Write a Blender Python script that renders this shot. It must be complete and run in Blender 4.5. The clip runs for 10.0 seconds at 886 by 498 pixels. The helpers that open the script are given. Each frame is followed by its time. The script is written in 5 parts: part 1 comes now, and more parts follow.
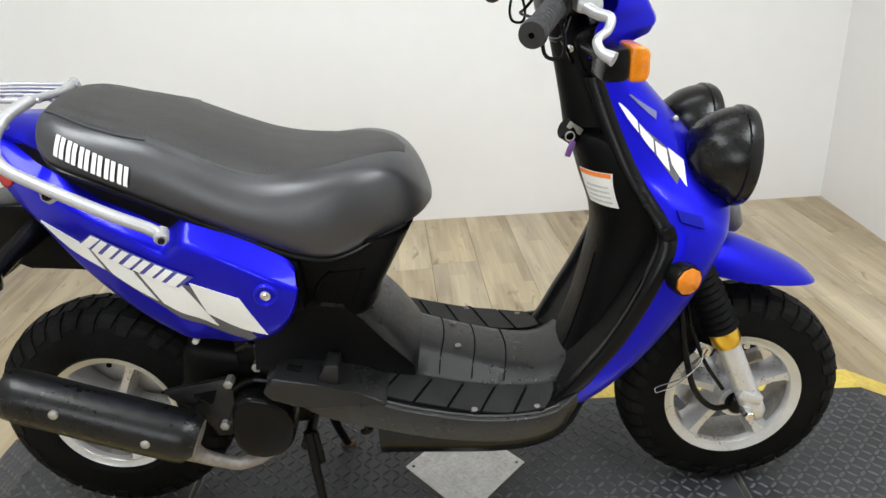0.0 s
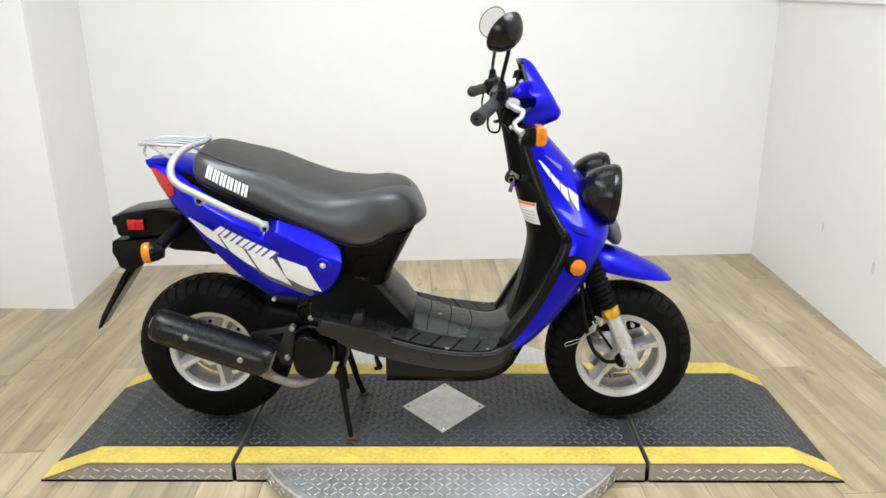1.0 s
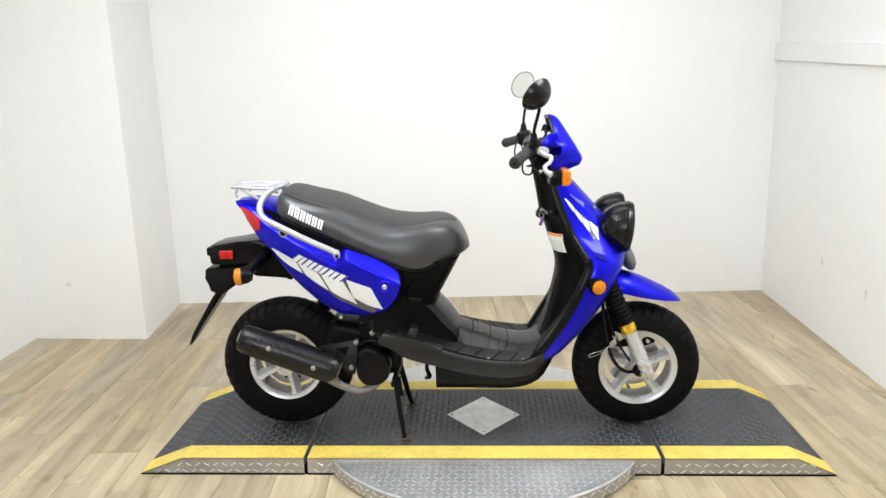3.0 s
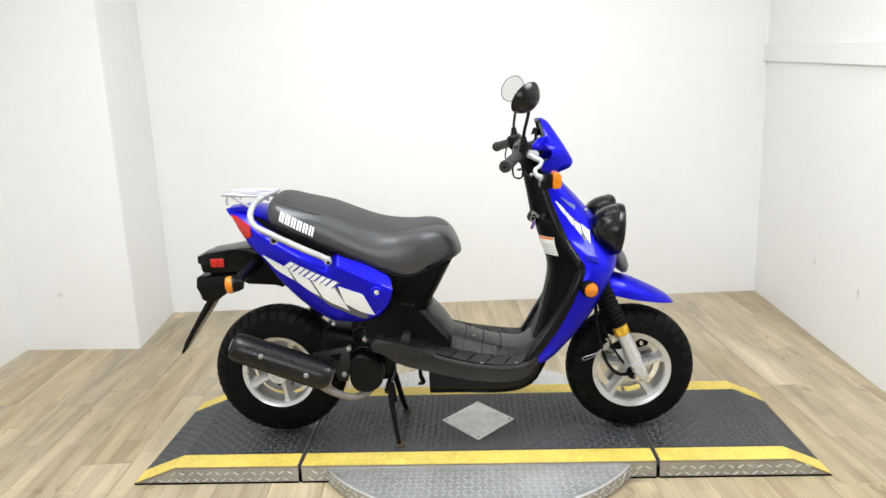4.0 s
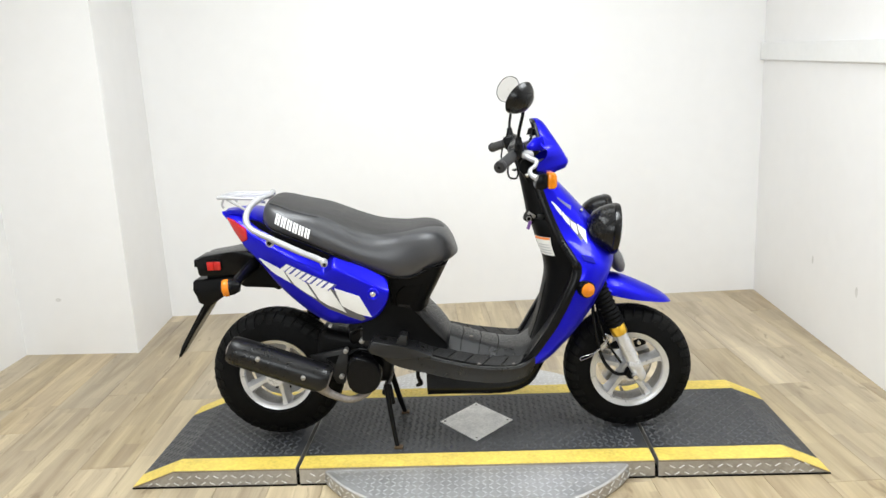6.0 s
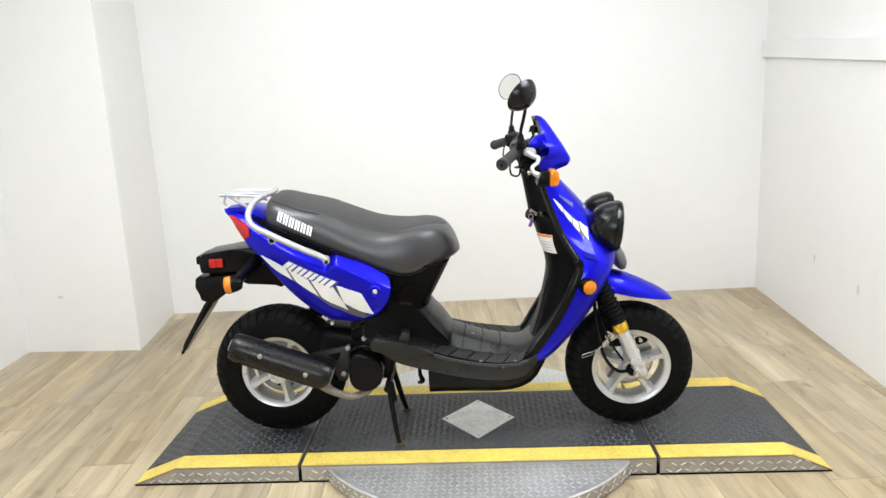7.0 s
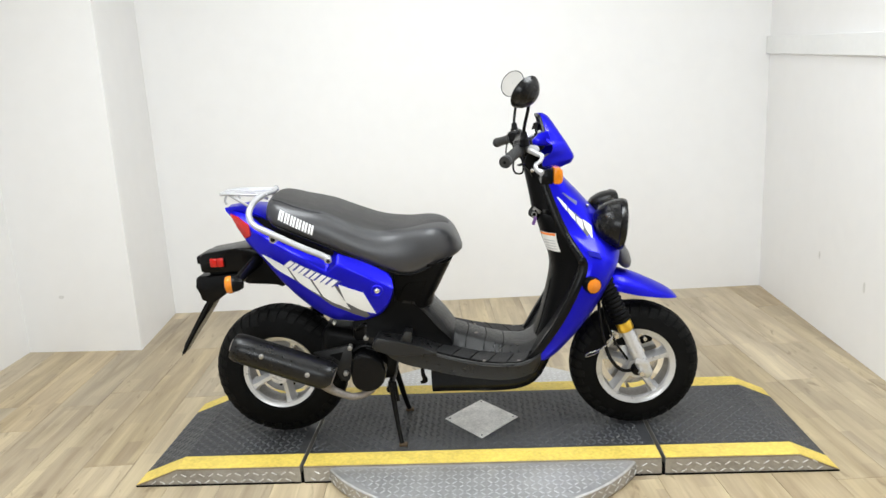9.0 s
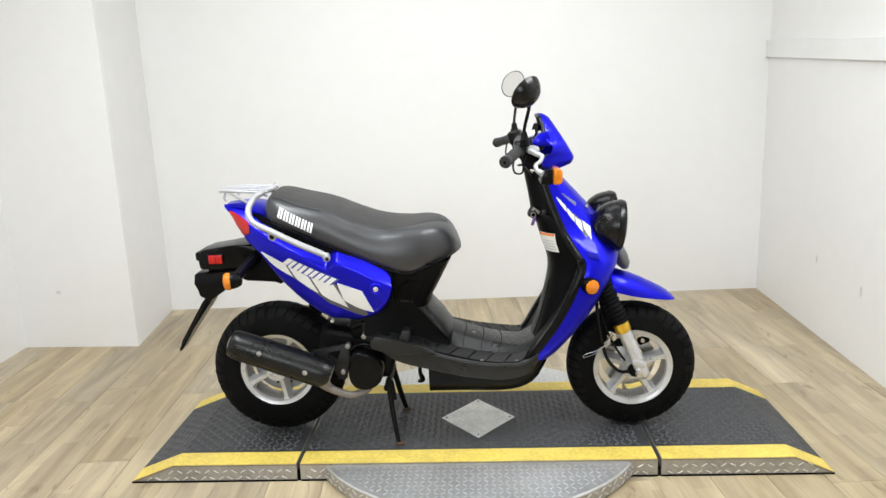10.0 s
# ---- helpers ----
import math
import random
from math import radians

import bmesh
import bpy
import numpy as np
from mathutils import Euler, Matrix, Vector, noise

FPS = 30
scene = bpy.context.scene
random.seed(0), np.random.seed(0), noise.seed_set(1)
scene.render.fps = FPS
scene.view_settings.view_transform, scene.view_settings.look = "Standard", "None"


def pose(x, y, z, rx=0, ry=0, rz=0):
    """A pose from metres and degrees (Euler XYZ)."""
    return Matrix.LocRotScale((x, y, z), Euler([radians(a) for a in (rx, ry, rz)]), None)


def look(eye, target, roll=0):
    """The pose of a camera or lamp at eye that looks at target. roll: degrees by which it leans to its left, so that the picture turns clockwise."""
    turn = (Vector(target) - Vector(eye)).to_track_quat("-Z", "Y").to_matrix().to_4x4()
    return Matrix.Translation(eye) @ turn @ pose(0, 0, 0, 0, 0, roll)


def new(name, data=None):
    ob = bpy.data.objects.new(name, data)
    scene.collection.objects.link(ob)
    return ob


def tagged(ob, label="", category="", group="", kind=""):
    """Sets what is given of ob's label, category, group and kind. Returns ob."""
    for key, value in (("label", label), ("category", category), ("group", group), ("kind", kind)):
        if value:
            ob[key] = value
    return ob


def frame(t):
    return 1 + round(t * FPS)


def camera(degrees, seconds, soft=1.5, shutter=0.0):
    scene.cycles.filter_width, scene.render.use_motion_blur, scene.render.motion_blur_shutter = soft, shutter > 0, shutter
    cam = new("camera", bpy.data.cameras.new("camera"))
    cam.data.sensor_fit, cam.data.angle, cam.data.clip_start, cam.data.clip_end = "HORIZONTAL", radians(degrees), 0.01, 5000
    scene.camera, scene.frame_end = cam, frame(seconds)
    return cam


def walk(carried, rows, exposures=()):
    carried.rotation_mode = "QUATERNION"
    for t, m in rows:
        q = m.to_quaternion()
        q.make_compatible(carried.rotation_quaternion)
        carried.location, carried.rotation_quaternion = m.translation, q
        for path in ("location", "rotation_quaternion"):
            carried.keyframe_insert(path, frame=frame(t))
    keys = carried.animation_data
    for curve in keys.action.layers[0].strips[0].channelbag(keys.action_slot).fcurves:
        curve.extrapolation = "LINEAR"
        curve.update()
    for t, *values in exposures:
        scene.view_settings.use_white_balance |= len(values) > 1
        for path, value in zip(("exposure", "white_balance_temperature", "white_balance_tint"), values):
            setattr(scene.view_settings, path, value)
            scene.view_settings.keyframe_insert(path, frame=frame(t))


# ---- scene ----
cam = camera(62.7, 10.0, soft=1.5)
PATH = [
    (0, (0.076, -1.295, 1.169), (0.055, 0.551, 0.387), -2.8),
    (0.1, (0.080, -1.387, 1.194), (0.042, 0.457, 0.422), -5.6),
    (0.2, (0.082, -1.493, 1.208), (0.068, 0.372, 0.486), -5.6),
    (0.3, (0.097, -1.578, 1.232), (0.074, 0.303, 0.551), -4.9),
    (0.4, (0.077, -1.665, 1.265), (0.096, 0.242, 0.665), -3.0),
    (0.5, (0.077, -1.744, 1.278), (0.085, 0.177, 0.724), -2.5),
    (0.6, (0.099, -1.821, 1.286), (0.099, 0.113, 0.777), -2.1),
    (0.7, (0.101, -1.890, 1.294), (0.083, 0.054, 0.822), -2.7),
    (0.8, (0.122, -1.966, 1.289), (0.102, -0.026, 0.807), -2.2),
    (0.9, (0.139, -2.030, 1.286), (0.088, -0.105, 0.743), -2.0),
    (1, (0.148, -2.102, 1.27), (0.098, -0.191, 0.682), -0.8),
    (1.1, (0.144, -2.161, 1.266), (0.067, -0.250, 0.681), -0.9),
    (1.2, (0.141, -2.213, 1.270), (0.080, -0.294, 0.710), -1.2),
    (1.3, (0.130, -2.266, 1.267), (0.063, -0.340, 0.733), -1.5),
    (1.4, (0.118, -2.312, 1.265), (0.056, -0.372, 0.784), -2.3),
    (1.5, (0.097, -2.357, 1.277), (0.054, -0.411, 0.818), -2.5),
    (1.6, (0.084, -2.397, 1.278), (0.058, -0.453, 0.810), -2.2),
    (1.7, (0.077, -2.430, 1.276), (0.079, -0.480, 0.832), -1.9),
    (1.8, (0.067, -2.467, 1.281), (0.071, -0.519, 0.829), -1.7),
    (2, (0.063, -2.497, 1.287), (0.05, -0.543, 0.859), -2.3),
    (2.1, (0.062, -2.508, 1.292), (0.026, -0.551, 0.880), -2.3),
    (2.2, (0.056, -2.511, 1.295), (-0.011, -0.559, 0.868), -2.1),
    (2.3, (0.062, -2.516, 1.291), (-0.024, -0.567, 0.851), -2.2),
    (2.5, (0.076, -2.507, 1.288), (-0.017, -0.559, 0.845), -1.1),
    (2.7, (0.082, -2.503, 1.291), (-0.019, -0.556, 0.846), -1.2),
    (4, (0.099, -2.496, 1.288), (0.007, -0.545, 0.857), -2.2),
    (4.5, (0.102, -2.496, 1.287), (0.009, -0.542, 0.869), -2.4),
    (5, (0.107, -2.494, 1.284), (0.014, -0.542, 0.859), -2.5),
    (5.5, (0.115, -2.493, 1.285), (0.023, -0.541, 0.861), -2.7),
    (7, (0.111, -2.496, 1.283), (0.014, -0.546, 0.852), -2.7),
    (7.5, (0.11, -2.495, 1.284), (0.013, -0.544, 0.854), -2.8),
    (8, (0.106, -2.496, 1.281), (0.003, -0.545, 0.855), -2.6),
    (8.5, (0.109, -2.485, 1.28), (0.009, -0.535, 0.846), -2.6),
    (9, (0.107, -2.475, 1.279), (0.005, -0.525, 0.844), -2.9),
    (9.5, (0.104, -2.474, 1.277), (0.006, -0.525, 0.841), -2.2),
    (10, (0.101, -2.477, 1.278), (0.007, -0.527, 0.842), -2.2),
]
walk(cam, [(t, look(eye, target, roll)) for t, eye, target, roll in PATH],
     exposures=((0, -0.32), (0.5, -0.27), (1.0, -0.22), (1.5, -0.15), (2.5, -0.13), (5.5, -0.10), (7.0, -0.10), (8.5, -0.16), (10.0, -0.22)))

# ---------------------------------------------------------------- world, light
world = bpy.data.worlds.new("room_world")
world.use_nodes = True
world.node_tree.nodes["Background"].inputs[0].default_value = (0.9, 0.95, 1.0, 1)
world.node_tree.nodes["Background"].inputs[1].default_value = 0.02
scene.world = world


def area_lamp(x, y, z, sx, sy, watts, target, colour=(0.925, 0.975, 1.0)):
    data = bpy.data.lights.new("unseen_lamp", "AREA")
    data.shape, data.size, data.size_y, data.energy, data.color = "RECTANGLE", sx, sy, watts, colour
    ob = new("unseen_lamp", data)
    ob.matrix_world = look((x, y, z), target)
    return ob


# two overhead lamps, out of view
area_lamp(-0.95, -0.85, 2.45, 1.2, 0.5, 48, (0.4, -0.3, 0.2))
area_lamp(1.10, -0.85, 2.45, 1.2, 0.5, 48, (-0.3, -0.3, 0.2))
# weak unseen lamp added overhead to lift the floor at the back
area_lamp(0.1, 0.3, 2.45, 1.2, 0.3, 7, (0.1, 0.2, 0))
# large low window-like light behind the camera, inferred from the mirror's bright spot
area_lamp(-0.75, -4.3, 1.75, 1.7, 1.1, 52, (0.0, 0.2, 0.7))

# ---------------------------------------------------------------- materials


def mat(name, colour, rough=0.5, metal=0.0, vary=0.0, scale=8.0, bump=0.0, bump_scale=60.0, coat=0.0,
        rough_vary=0.0, random_value=0.0, second=None, stretch=(1, 1, 1), spec=0.5):
    """A node material: base colour with coarse and fine variation, bump and clear coat."""
    m = bpy.data.materials.new(name)
    m.use_nodes = True
    nt = m.node_tree
    b = nt.nodes["Principled BSDF"]
    b.inputs["Base Color"].default_value = (*colour, 1)
    b.inputs["Roughness"].default_value = rough
    b.inputs["Metallic"].default_value = metal
    b.inputs["Coat Weight"].default_value = coat
    b.inputs["Coat Roughness"].default_value = 0.05
    b.inputs["Coat IOR"].default_value = 1.4
    b.inputs["Specular IOR Level"].default_value = spec
    link = nt.links.new
    co = nt.nodes.new("ShaderNodeTexCoord")
    mp = nt.nodes.new("ShaderNodeMapping")
    mp.inputs["Scale"].default_value = stretch
    link(co.outputs["Object"], mp.inputs["Vector"])

    def noise_node(s, detail):
        n = nt.nodes.new("ShaderNodeTexNoise")
        n.inputs["Scale"].default_value, n.inputs["Detail"].default_value = s, detail
        link(mp.outputs["Vector"], n.inputs["Vector"])
        return n
    if vary or second:
        a, f = noise_node(scale, 3), noise_node(scale * 9, 4)
        add = nt.nodes.new("ShaderNodeMath")
        add.operation = "ADD"
        link(a.outputs["Fac"], add.inputs[0])
        link(f.outputs["Fac"], add.inputs[1])
        rng = nt.nodes.new("ShaderNodeMapRange")
        rng.inputs["From Min"].default_value, rng.inputs["From Max"].default_value = 0.7, 1.3
        link(add.outputs[0], rng.inputs["Value"])
        mix = nt.nodes.new("ShaderNodeMix")
        mix.data_type = "RGBA"
        low = second or tuple(c * (1 - vary) for c in colour)
        high = colour if second else tuple(min(1, c * (1 + vary)) for c in colour)
        mix.inputs["A"].default_value, mix.inputs["B"].default_value = (*low, 1), (*high, 1)
        link(rng.outputs[0], mix.inputs["Factor"])
        out = mix.outputs["Result"]
        if random_value:
            info = nt.nodes.new("ShaderNodeObjectInfo")
            hsv = nt.nodes.new("ShaderNodeHueSaturation")
            vr = nt.nodes.new("ShaderNodeMapRange")
            vr.inputs["To Min"].default_value, vr.inputs["To Max"].default_value = 1 - random_value, 1 + random_value
            link(info.outputs["Random"], vr.inputs["Value"])
            link(vr.outputs[0], hsv.inputs["Value"])
            link(out, hsv.inputs["Color"])
            out = hsv.outputs["Color"]
        link(out, b.inputs["Base Color"])
        if rough_vary:
            rr = nt.nodes.new("ShaderNodeMapRange")
            rr.inputs["To Min"].default_value, rr.inputs["To Max"].default_value = rough - rough_vary, rough + rough_vary
            link(rng.outputs[0], rr.inputs["Value"])
            link(rr.outputs[0], b.inputs["Roughness"])
    if bump:
        n = noise_node(bump_scale, 3)
        bp = nt.nodes.new("ShaderNodeBump")
        bp.inputs["Strength"].default_value, bp.inputs["Distance"].default_value = bump, 0.004
        link(n.outputs["Fac"], bp.inputs["Height"])
        link(bp.outputs["Normal"], b.inputs["Normal"])
    return m


def plank_material():
    """Grey-tan vinyl wood: long grain, knots, and a tone of its own for each plank."""
    m = bpy.data.materials.new("oak_vinyl")
    m.use_nodes = True
    nt, link = m.node_tree, m.node_tree.links.new
    b = nt.nodes["Principled BSDF"]
    co, info = nt.nodes.new("ShaderNodeTexCoord"), nt.nodes.new("ShaderNodeObjectInfo")
    off = nt.nodes.new("ShaderNodeVectorMath")
    off.operation = "MULTIPLY_ADD"
    link(info.outputs["Random"], off.inputs[0])
    off.inputs[1].default_value = (37, 61, 13)
    link(co.outputs["Object"], off.inputs[2])

    def grain(sx, sy, detail, distort):
        mp = nt.nodes.new("ShaderNodeMapping")
        mp.inputs["Scale"].default_value = (sx, sy, 1)
        link(off.outputs[0], mp.inputs["Vector"])
        n = nt.nodes.new("ShaderNodeTexNoise")
        n.inputs["Scale"].default_value, n.inputs["Detail"].default_value, n.inputs["Distortion"].default_value = 1, detail, distort
        link(mp.outputs[0], n.inputs["Vector"])
        return n
    broad, fine, knots = grain(14, 1.6, 3, 0.6), grain(110, 5, 4, 0.2), grain(24, 6, 2, 1.0)
    ramp = nt.nodes.new("ShaderNodeValToRGB")
    r = ramp.color_ramp
    r.elements[0].position, r.elements[0].color = 0.28, (0.35, 0.285, 0.200, 1)
    r.elements[1].position, r.elements[1].color = 0.72, (0.57, 0.490, 0.365, 1)
    e = r.elements.new(0.46)
    e.color = (0.445, 0.372, 0.276, 1)
    link(broad.outputs["Fac"], ramp.inputs["Fac"])
    fmix = nt.nodes.new("ShaderNodeMix")
    fmix.data_type, fmix.blend_type = "RGBA", "MULTIPLY"
    fmix.inputs["Factor"].default_value = 0.55
    fr = nt.nodes.new("ShaderNodeMapRange")
    fr.inputs["From Min"].default_value, fr.inputs["From Max"].default_value = 0.3, 0.65
    fr.inputs["To Min"].default_value, fr.inputs["To Max"].default_value = 0.80, 1.04
    link(fine.outputs["Fac"], fr.inputs["Value"])
    link(ramp.outputs["Color"], fmix.inputs["A"])
    link(fr.outputs[0], fmix.inputs["B"])
    kr = nt.nodes.new("ShaderNodeMapRange")
    kr.inputs["From Min"].default_value, kr.inputs["From Max"].default_value = 0.64, 0.82
    link(knots.outputs["Fac"], kr.inputs["Value"])
    kmix = nt.nodes.new("ShaderNodeMix")
    kmix.data_type = "RGBA"
    link(kr.outputs[0], kmix.inputs["Factor"])
    link(fmix.outputs["Result"], kmix.inputs["A"])
    kmix.inputs["B"].default_value = (0.17, 0.125, 0.085, 1)
    hsv = nt.nodes.new("ShaderNodeHueSaturation")
    for key, lo, hi in (("Value", 0.85, 1.09), ("Saturation", 0.95, 1.20)):
        vr = nt.nodes.new("ShaderNodeMapRange")
        vr.inputs["To Min"].default_value, vr.inputs["To Max"].default_value = lo, hi
        if key == "Saturation":
            fr2 = nt.nodes.new("ShaderNodeMath")
            fr2.operation = "FRACT"
            mul = nt.nodes.new("ShaderNodeMath")
            mul.operation = "MULTIPLY"
            mul.inputs[1].default_value = 7.3
            link(info.outputs["Random"], mul.inputs[0])
            link(mul.outputs[0], fr2.inputs[0])
            link(fr2.outputs[0], vr.inputs["Value"])
        else:
            link(info.outputs["Random"], vr.inputs["Value"])
        link(vr.outputs[0], hsv.inputs[key])
    # three-strip print: short narrow staves of differing tone
    sw = nt.nodes.new("ShaderNodeMapping")
    sw.inputs["Rotation"].default_value = (0, 0, math.pi / 2)
    link(off.outputs[0], sw.inputs["Vector"])
    stave = nt.nodes.new("ShaderNodeTexBrick")
    stave.inputs["Color1"].default_value, stave.inputs["Color2"].default_value = (0.78, 0.74, 0.68, 1), (1.12, 1.10, 0.98, 1)
    stave.inputs["Mortar"].default_value = (0.80, 0.77, 0.72, 1)
    for key, val in (("Scale", 1.0), ("Mortar Size", 0.0006), ("Mortar Smooth", 1.0), ("Bias", 0.15), ("Brick Width", 0.34), ("Row Height", 0.0607)):
        stave.inputs[key].default_value = val
    link(sw.outputs[0], stave.inputs["Vector"])
    smix = nt.nodes.new("ShaderNodeMix")
    smix.data_type, smix.blend_type = "RGBA", "MULTIPLY"
    smix.inputs["Factor"].default_value = 0.75
    link(kmix.outputs["Result"], smix.inputs["A"])
    link(stave.outputs["Color"], smix.inputs["B"])
    link(smix.outputs["Result"], hsv.inputs["Color"])
    link(hsv.outputs["Color"], b.inputs["Base Color"])
    b.inputs["Roughness"].default_value = 0.42
    bp = nt.nodes.new("ShaderNodeBump")
    bp.inputs["Strength"].default_value, bp.inputs["Distance"].default_value = 0.25, 0.002
    link(fine.outputs["Fac"], bp.inputs["Height"])
    link(bp.outputs["Normal"], b.inputs["Normal"])
    return m


WHITE = mat("white_wall_paint", (0.845, 0.836, 0.828), 0.55, vary=0.014, scale=1.2, bump=0.10, bump_scale=180)
TRIM = mat("white_trim_paint", (0.82, 0.82, 0.81), 0.4, vary=0.02, scale=3)
# dark colour of the unseen south wall, chosen to weaken its reflections
DIM = mat("dim_grey_paint", (0.12, 0.12, 0.125), 0.7, vary=0.1, scale=2)
CEILING = mat("ceiling_paint", (0.75, 0.75, 0.74), 0.7, vary=0.03, scale=2)
OAK = plank_material()
SUBFLOOR = mat("plank_joint", (0.24, 0.19, 0.135), 0.8, vary=0.2, scale=20)
DECK = mat("grey_rubber_paint", (0.0300, 0.0310, 0.0340), 0.46, vary=0.30, scale=5, bump=0.25, bump_scale=220, rough_vary=0.12)
LUG = mat("worn_grey_lug", (0.062, 0.064, 0.069), 0.40, vary=0.35, scale=7, rough_vary=0.1)
YELLOW = mat("yellow_safety_paint", (0.70, 0.53, 0.105), 0.5, vary=0.2, scale=9, bump=0.15, bump_scale=150)
ALU = mat("aluminium_tread_plate", (0.55, 0.55, 0.55), 0.40, 0.75, vary=0.14, scale=6, rough_vary=0.1, bump=0.08, bump_scale=90)
INLAY = mat("scuffed_pale_aluminium", (0.74, 0.73, 0.71), 0.5, 0.35, vary=0.22, scale=16, rough_vary=0.12, bump=0.15, bump_scale=120)
SKIRT = mat("dull_aluminium_skirt", (0.41, 0.395, 0.37), 0.44, 0.65, vary=0.2, scale=7, rough_vary=0.1, bump=0.08, bump_scale=90)
ALU_LUG = mat("bright_tread_lug", (0.70, 0.71, 0.72), 0.34, 0.8, vary=0.1, scale=10)
BLUE = mat("blue_metal_paint", (0.008, 0.007, 0.56), 0.38, 0.72, vary=0.06, scale=30, coat=0.34, spec=0.1)
SEAT = mat("black_seat_vinyl", (0.022, 0.0225, 0.026), 0.38, spec=0.8, vary=0.15, scale=14, bump=0.09, bump_scale=420, rough_vary=0.04)
SEATTOP = mat("grained_seat_vinyl", (0.031, 0.030, 0.0295), 0.52, spec=0.5, vary=0.25, scale=20, bump=0.5, bump_scale=300, rough_vary=0.06)
PLASTIC = mat("black_textured_plastic", (0.0030, 0.0030, 0.0032), 0.38, spec=0.08, vary=0.25, scale=10, bump=0.25, bump_scale=500, rough_vary=0.07)
# black plastic with a lighter colour for parts that catch the light
BOARD = mat("lightened_black_plastic", (0.0092, 0.0092, 0.0096), 0.33, spec=0.38, vary=0.22, scale=9, bump=0.3, bump_scale=420, rough_vary=0.08)
GLOSSBLACK = mat("black_smooth_plastic", (0.0035, 0.0035, 0.0038), 0.25, spec=0.15, vary=0.2, scale=12, bump=0.08, bump_scale=200)
MATTING = mat("ribbed_mat_rubber", (0.012, 0.012, 0.0125), 0.5, spec=0.25, vary=0.25, scale=14, bump=0.3, bump_scale=300)
LAMPBLACK = mat("satin_black_lamp_shell", (0.0030, 0.0030, 0.0032), 0.27, spec=0.34, vary=0.15, scale=14, bump=0.03, bump_scale=300, rough_vary=0.015)
RUBBER = mat("tyre_rubber", (0.0050, 0.0050, 0.0051), 0.6, spec=0.06, vary=0.35, scale=15, bump=0.2, bump_scale=260)
TREAD = mat("dusty_tread_rubber", (0.0062, 0.0062, 0.0061), 0.6, spec=0.10, vary=0.45, scale=25, bump=0.3, bump_scale=260)
# near-black colour for the shade inside joints, slots, holes and grooves
GROOVE = mat("groove_shade", (0.004, 0.004, 0.004), 0.8, spec=0.05, vary=0.2, scale=10)
SILVER = mat("silver_wheel_paint", (0.58, 0.58, 0.59), 0.32, 0.45, vary=0.08, scale=18, rough_vary=0.06)
# darker grey carries the shadow inside the rim
RIMWELL = mat("shaded_rim_well", (0.30, 0.29, 0.28), 0.5, 0.4, vary=0.25, scale=16)
RACKPAINT = mat("silver_rack_paint", (0.42, 0.42, 0.43), 0.33, 0.35, vary=0.07, scale=25)
STEEL = mat("bright_steel", (0.68, 0.67, 0.65), 0.25, 1.0, vary=0.1, scale=30)
DULLSTEEL = mat("dull_exhaust_steel", (0.25, 0.225, 0.21), 0.55, 0.5, vary=0.3, scale=14, rough_vary=0.12)
DARKMETAL = mat("dark_engine_metal", (0.005, 0.005, 0.0053), 0.42, 0.0, spec=0.12, vary=0.35, scale=18, bump=0.2, bump_scale=120)
MUFFLER = mat("satin_black_heat_shield", (0.0050, 0.0050, 0.0054), 0.32, spec=0.36, vary=0.3, scale=9, bump=0.1, bump_scale=150, rough_vary=0.08)
GOLD = mat("gold_anodised_collar", (0.80, 0.50, 0.06), 0.28, 0.9, vary=0.06, scale=20)
AMBER = mat("amber_lens", (0.64, 0.19, 0.005), 0.2, vary=0.2, scale=60, coat=0.15)
RED = mat("red_lens", (0.46, 0.010, 0.006), 0.2, vary=0.2, scale=60, coat=0.15)
DECALWHITE = mat("white_decal", (0.80, 0.80, 0.80), 0.3, vary=0.03, scale=20, coat=0.4)
DECALGREY = mat("dark_grey_decal", (0.085, 0.085, 0.10), 0.35, vary=0.1, scale=20, coat=0.4)
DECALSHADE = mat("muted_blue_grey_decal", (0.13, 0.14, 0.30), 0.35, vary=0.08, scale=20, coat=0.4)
DECALBLUE = mat("blue_grey_decal", (0.05, 0.06, 0.30), 0.35, vary=0.08, scale=20, coat=0.4)
PAPER = mat("white_sticker", (0.76, 0.75, 0.72), 0.5, vary=0.05, scale=30)
STICKERTEXT = mat("grey_sticker_print", (0.5, 0.5, 0.5), 0.6, vary=0.1, scale=40)
ORANGE = mat("orange_sticker_print", (0.80, 0.22, 0.04), 0.5, vary=0.08, scale=40)
PURPLE = mat("purple_key_tag", (0.13, 0.05, 0.22), 0.35, vary=0.1, scale=40)
MIRROR = mat("mirror_glass", (0.92, 0.92, 0.92), 0.02, 1.0)
LENS = mat("headlight_lens", (0.75, 0.76, 0.78), 0.08, 0.2, vary=0.05, scale=30, coat=1.0)
BOLT = mat("dull_zinc_bolt", (0.33, 0.32, 0.30), 0.45, 0.55, vary=0.15, scale=40)
GRIPRUBBER = mat("grey_black_grip_rubber", (0.026, 0.026, 0.027), 0.5, spec=0.3, vary=0.25, scale=30, bump=0.2, bump_scale=300)
TRIMGREY = mat("weathered_grey_plastic", (0.10, 0.10, 0.105), 0.45, vary=0.2, scale=25, bump=0.15, bump_scale=250)
# lighter grey that stands in for the highlight on the mat edge
MATEDGE = mat("mat_edge_highlight", (0.06, 0.06, 0.06), 0.42, vary=0.3, scale=30)
RUST = mat("worn_stand_foot", (0.10, 0.065, 0.035), 0.6, 0.4, vary=0.3, scale=40)

# ---------------------------------------------------------------- mesh helpers
ORIGIN = {}


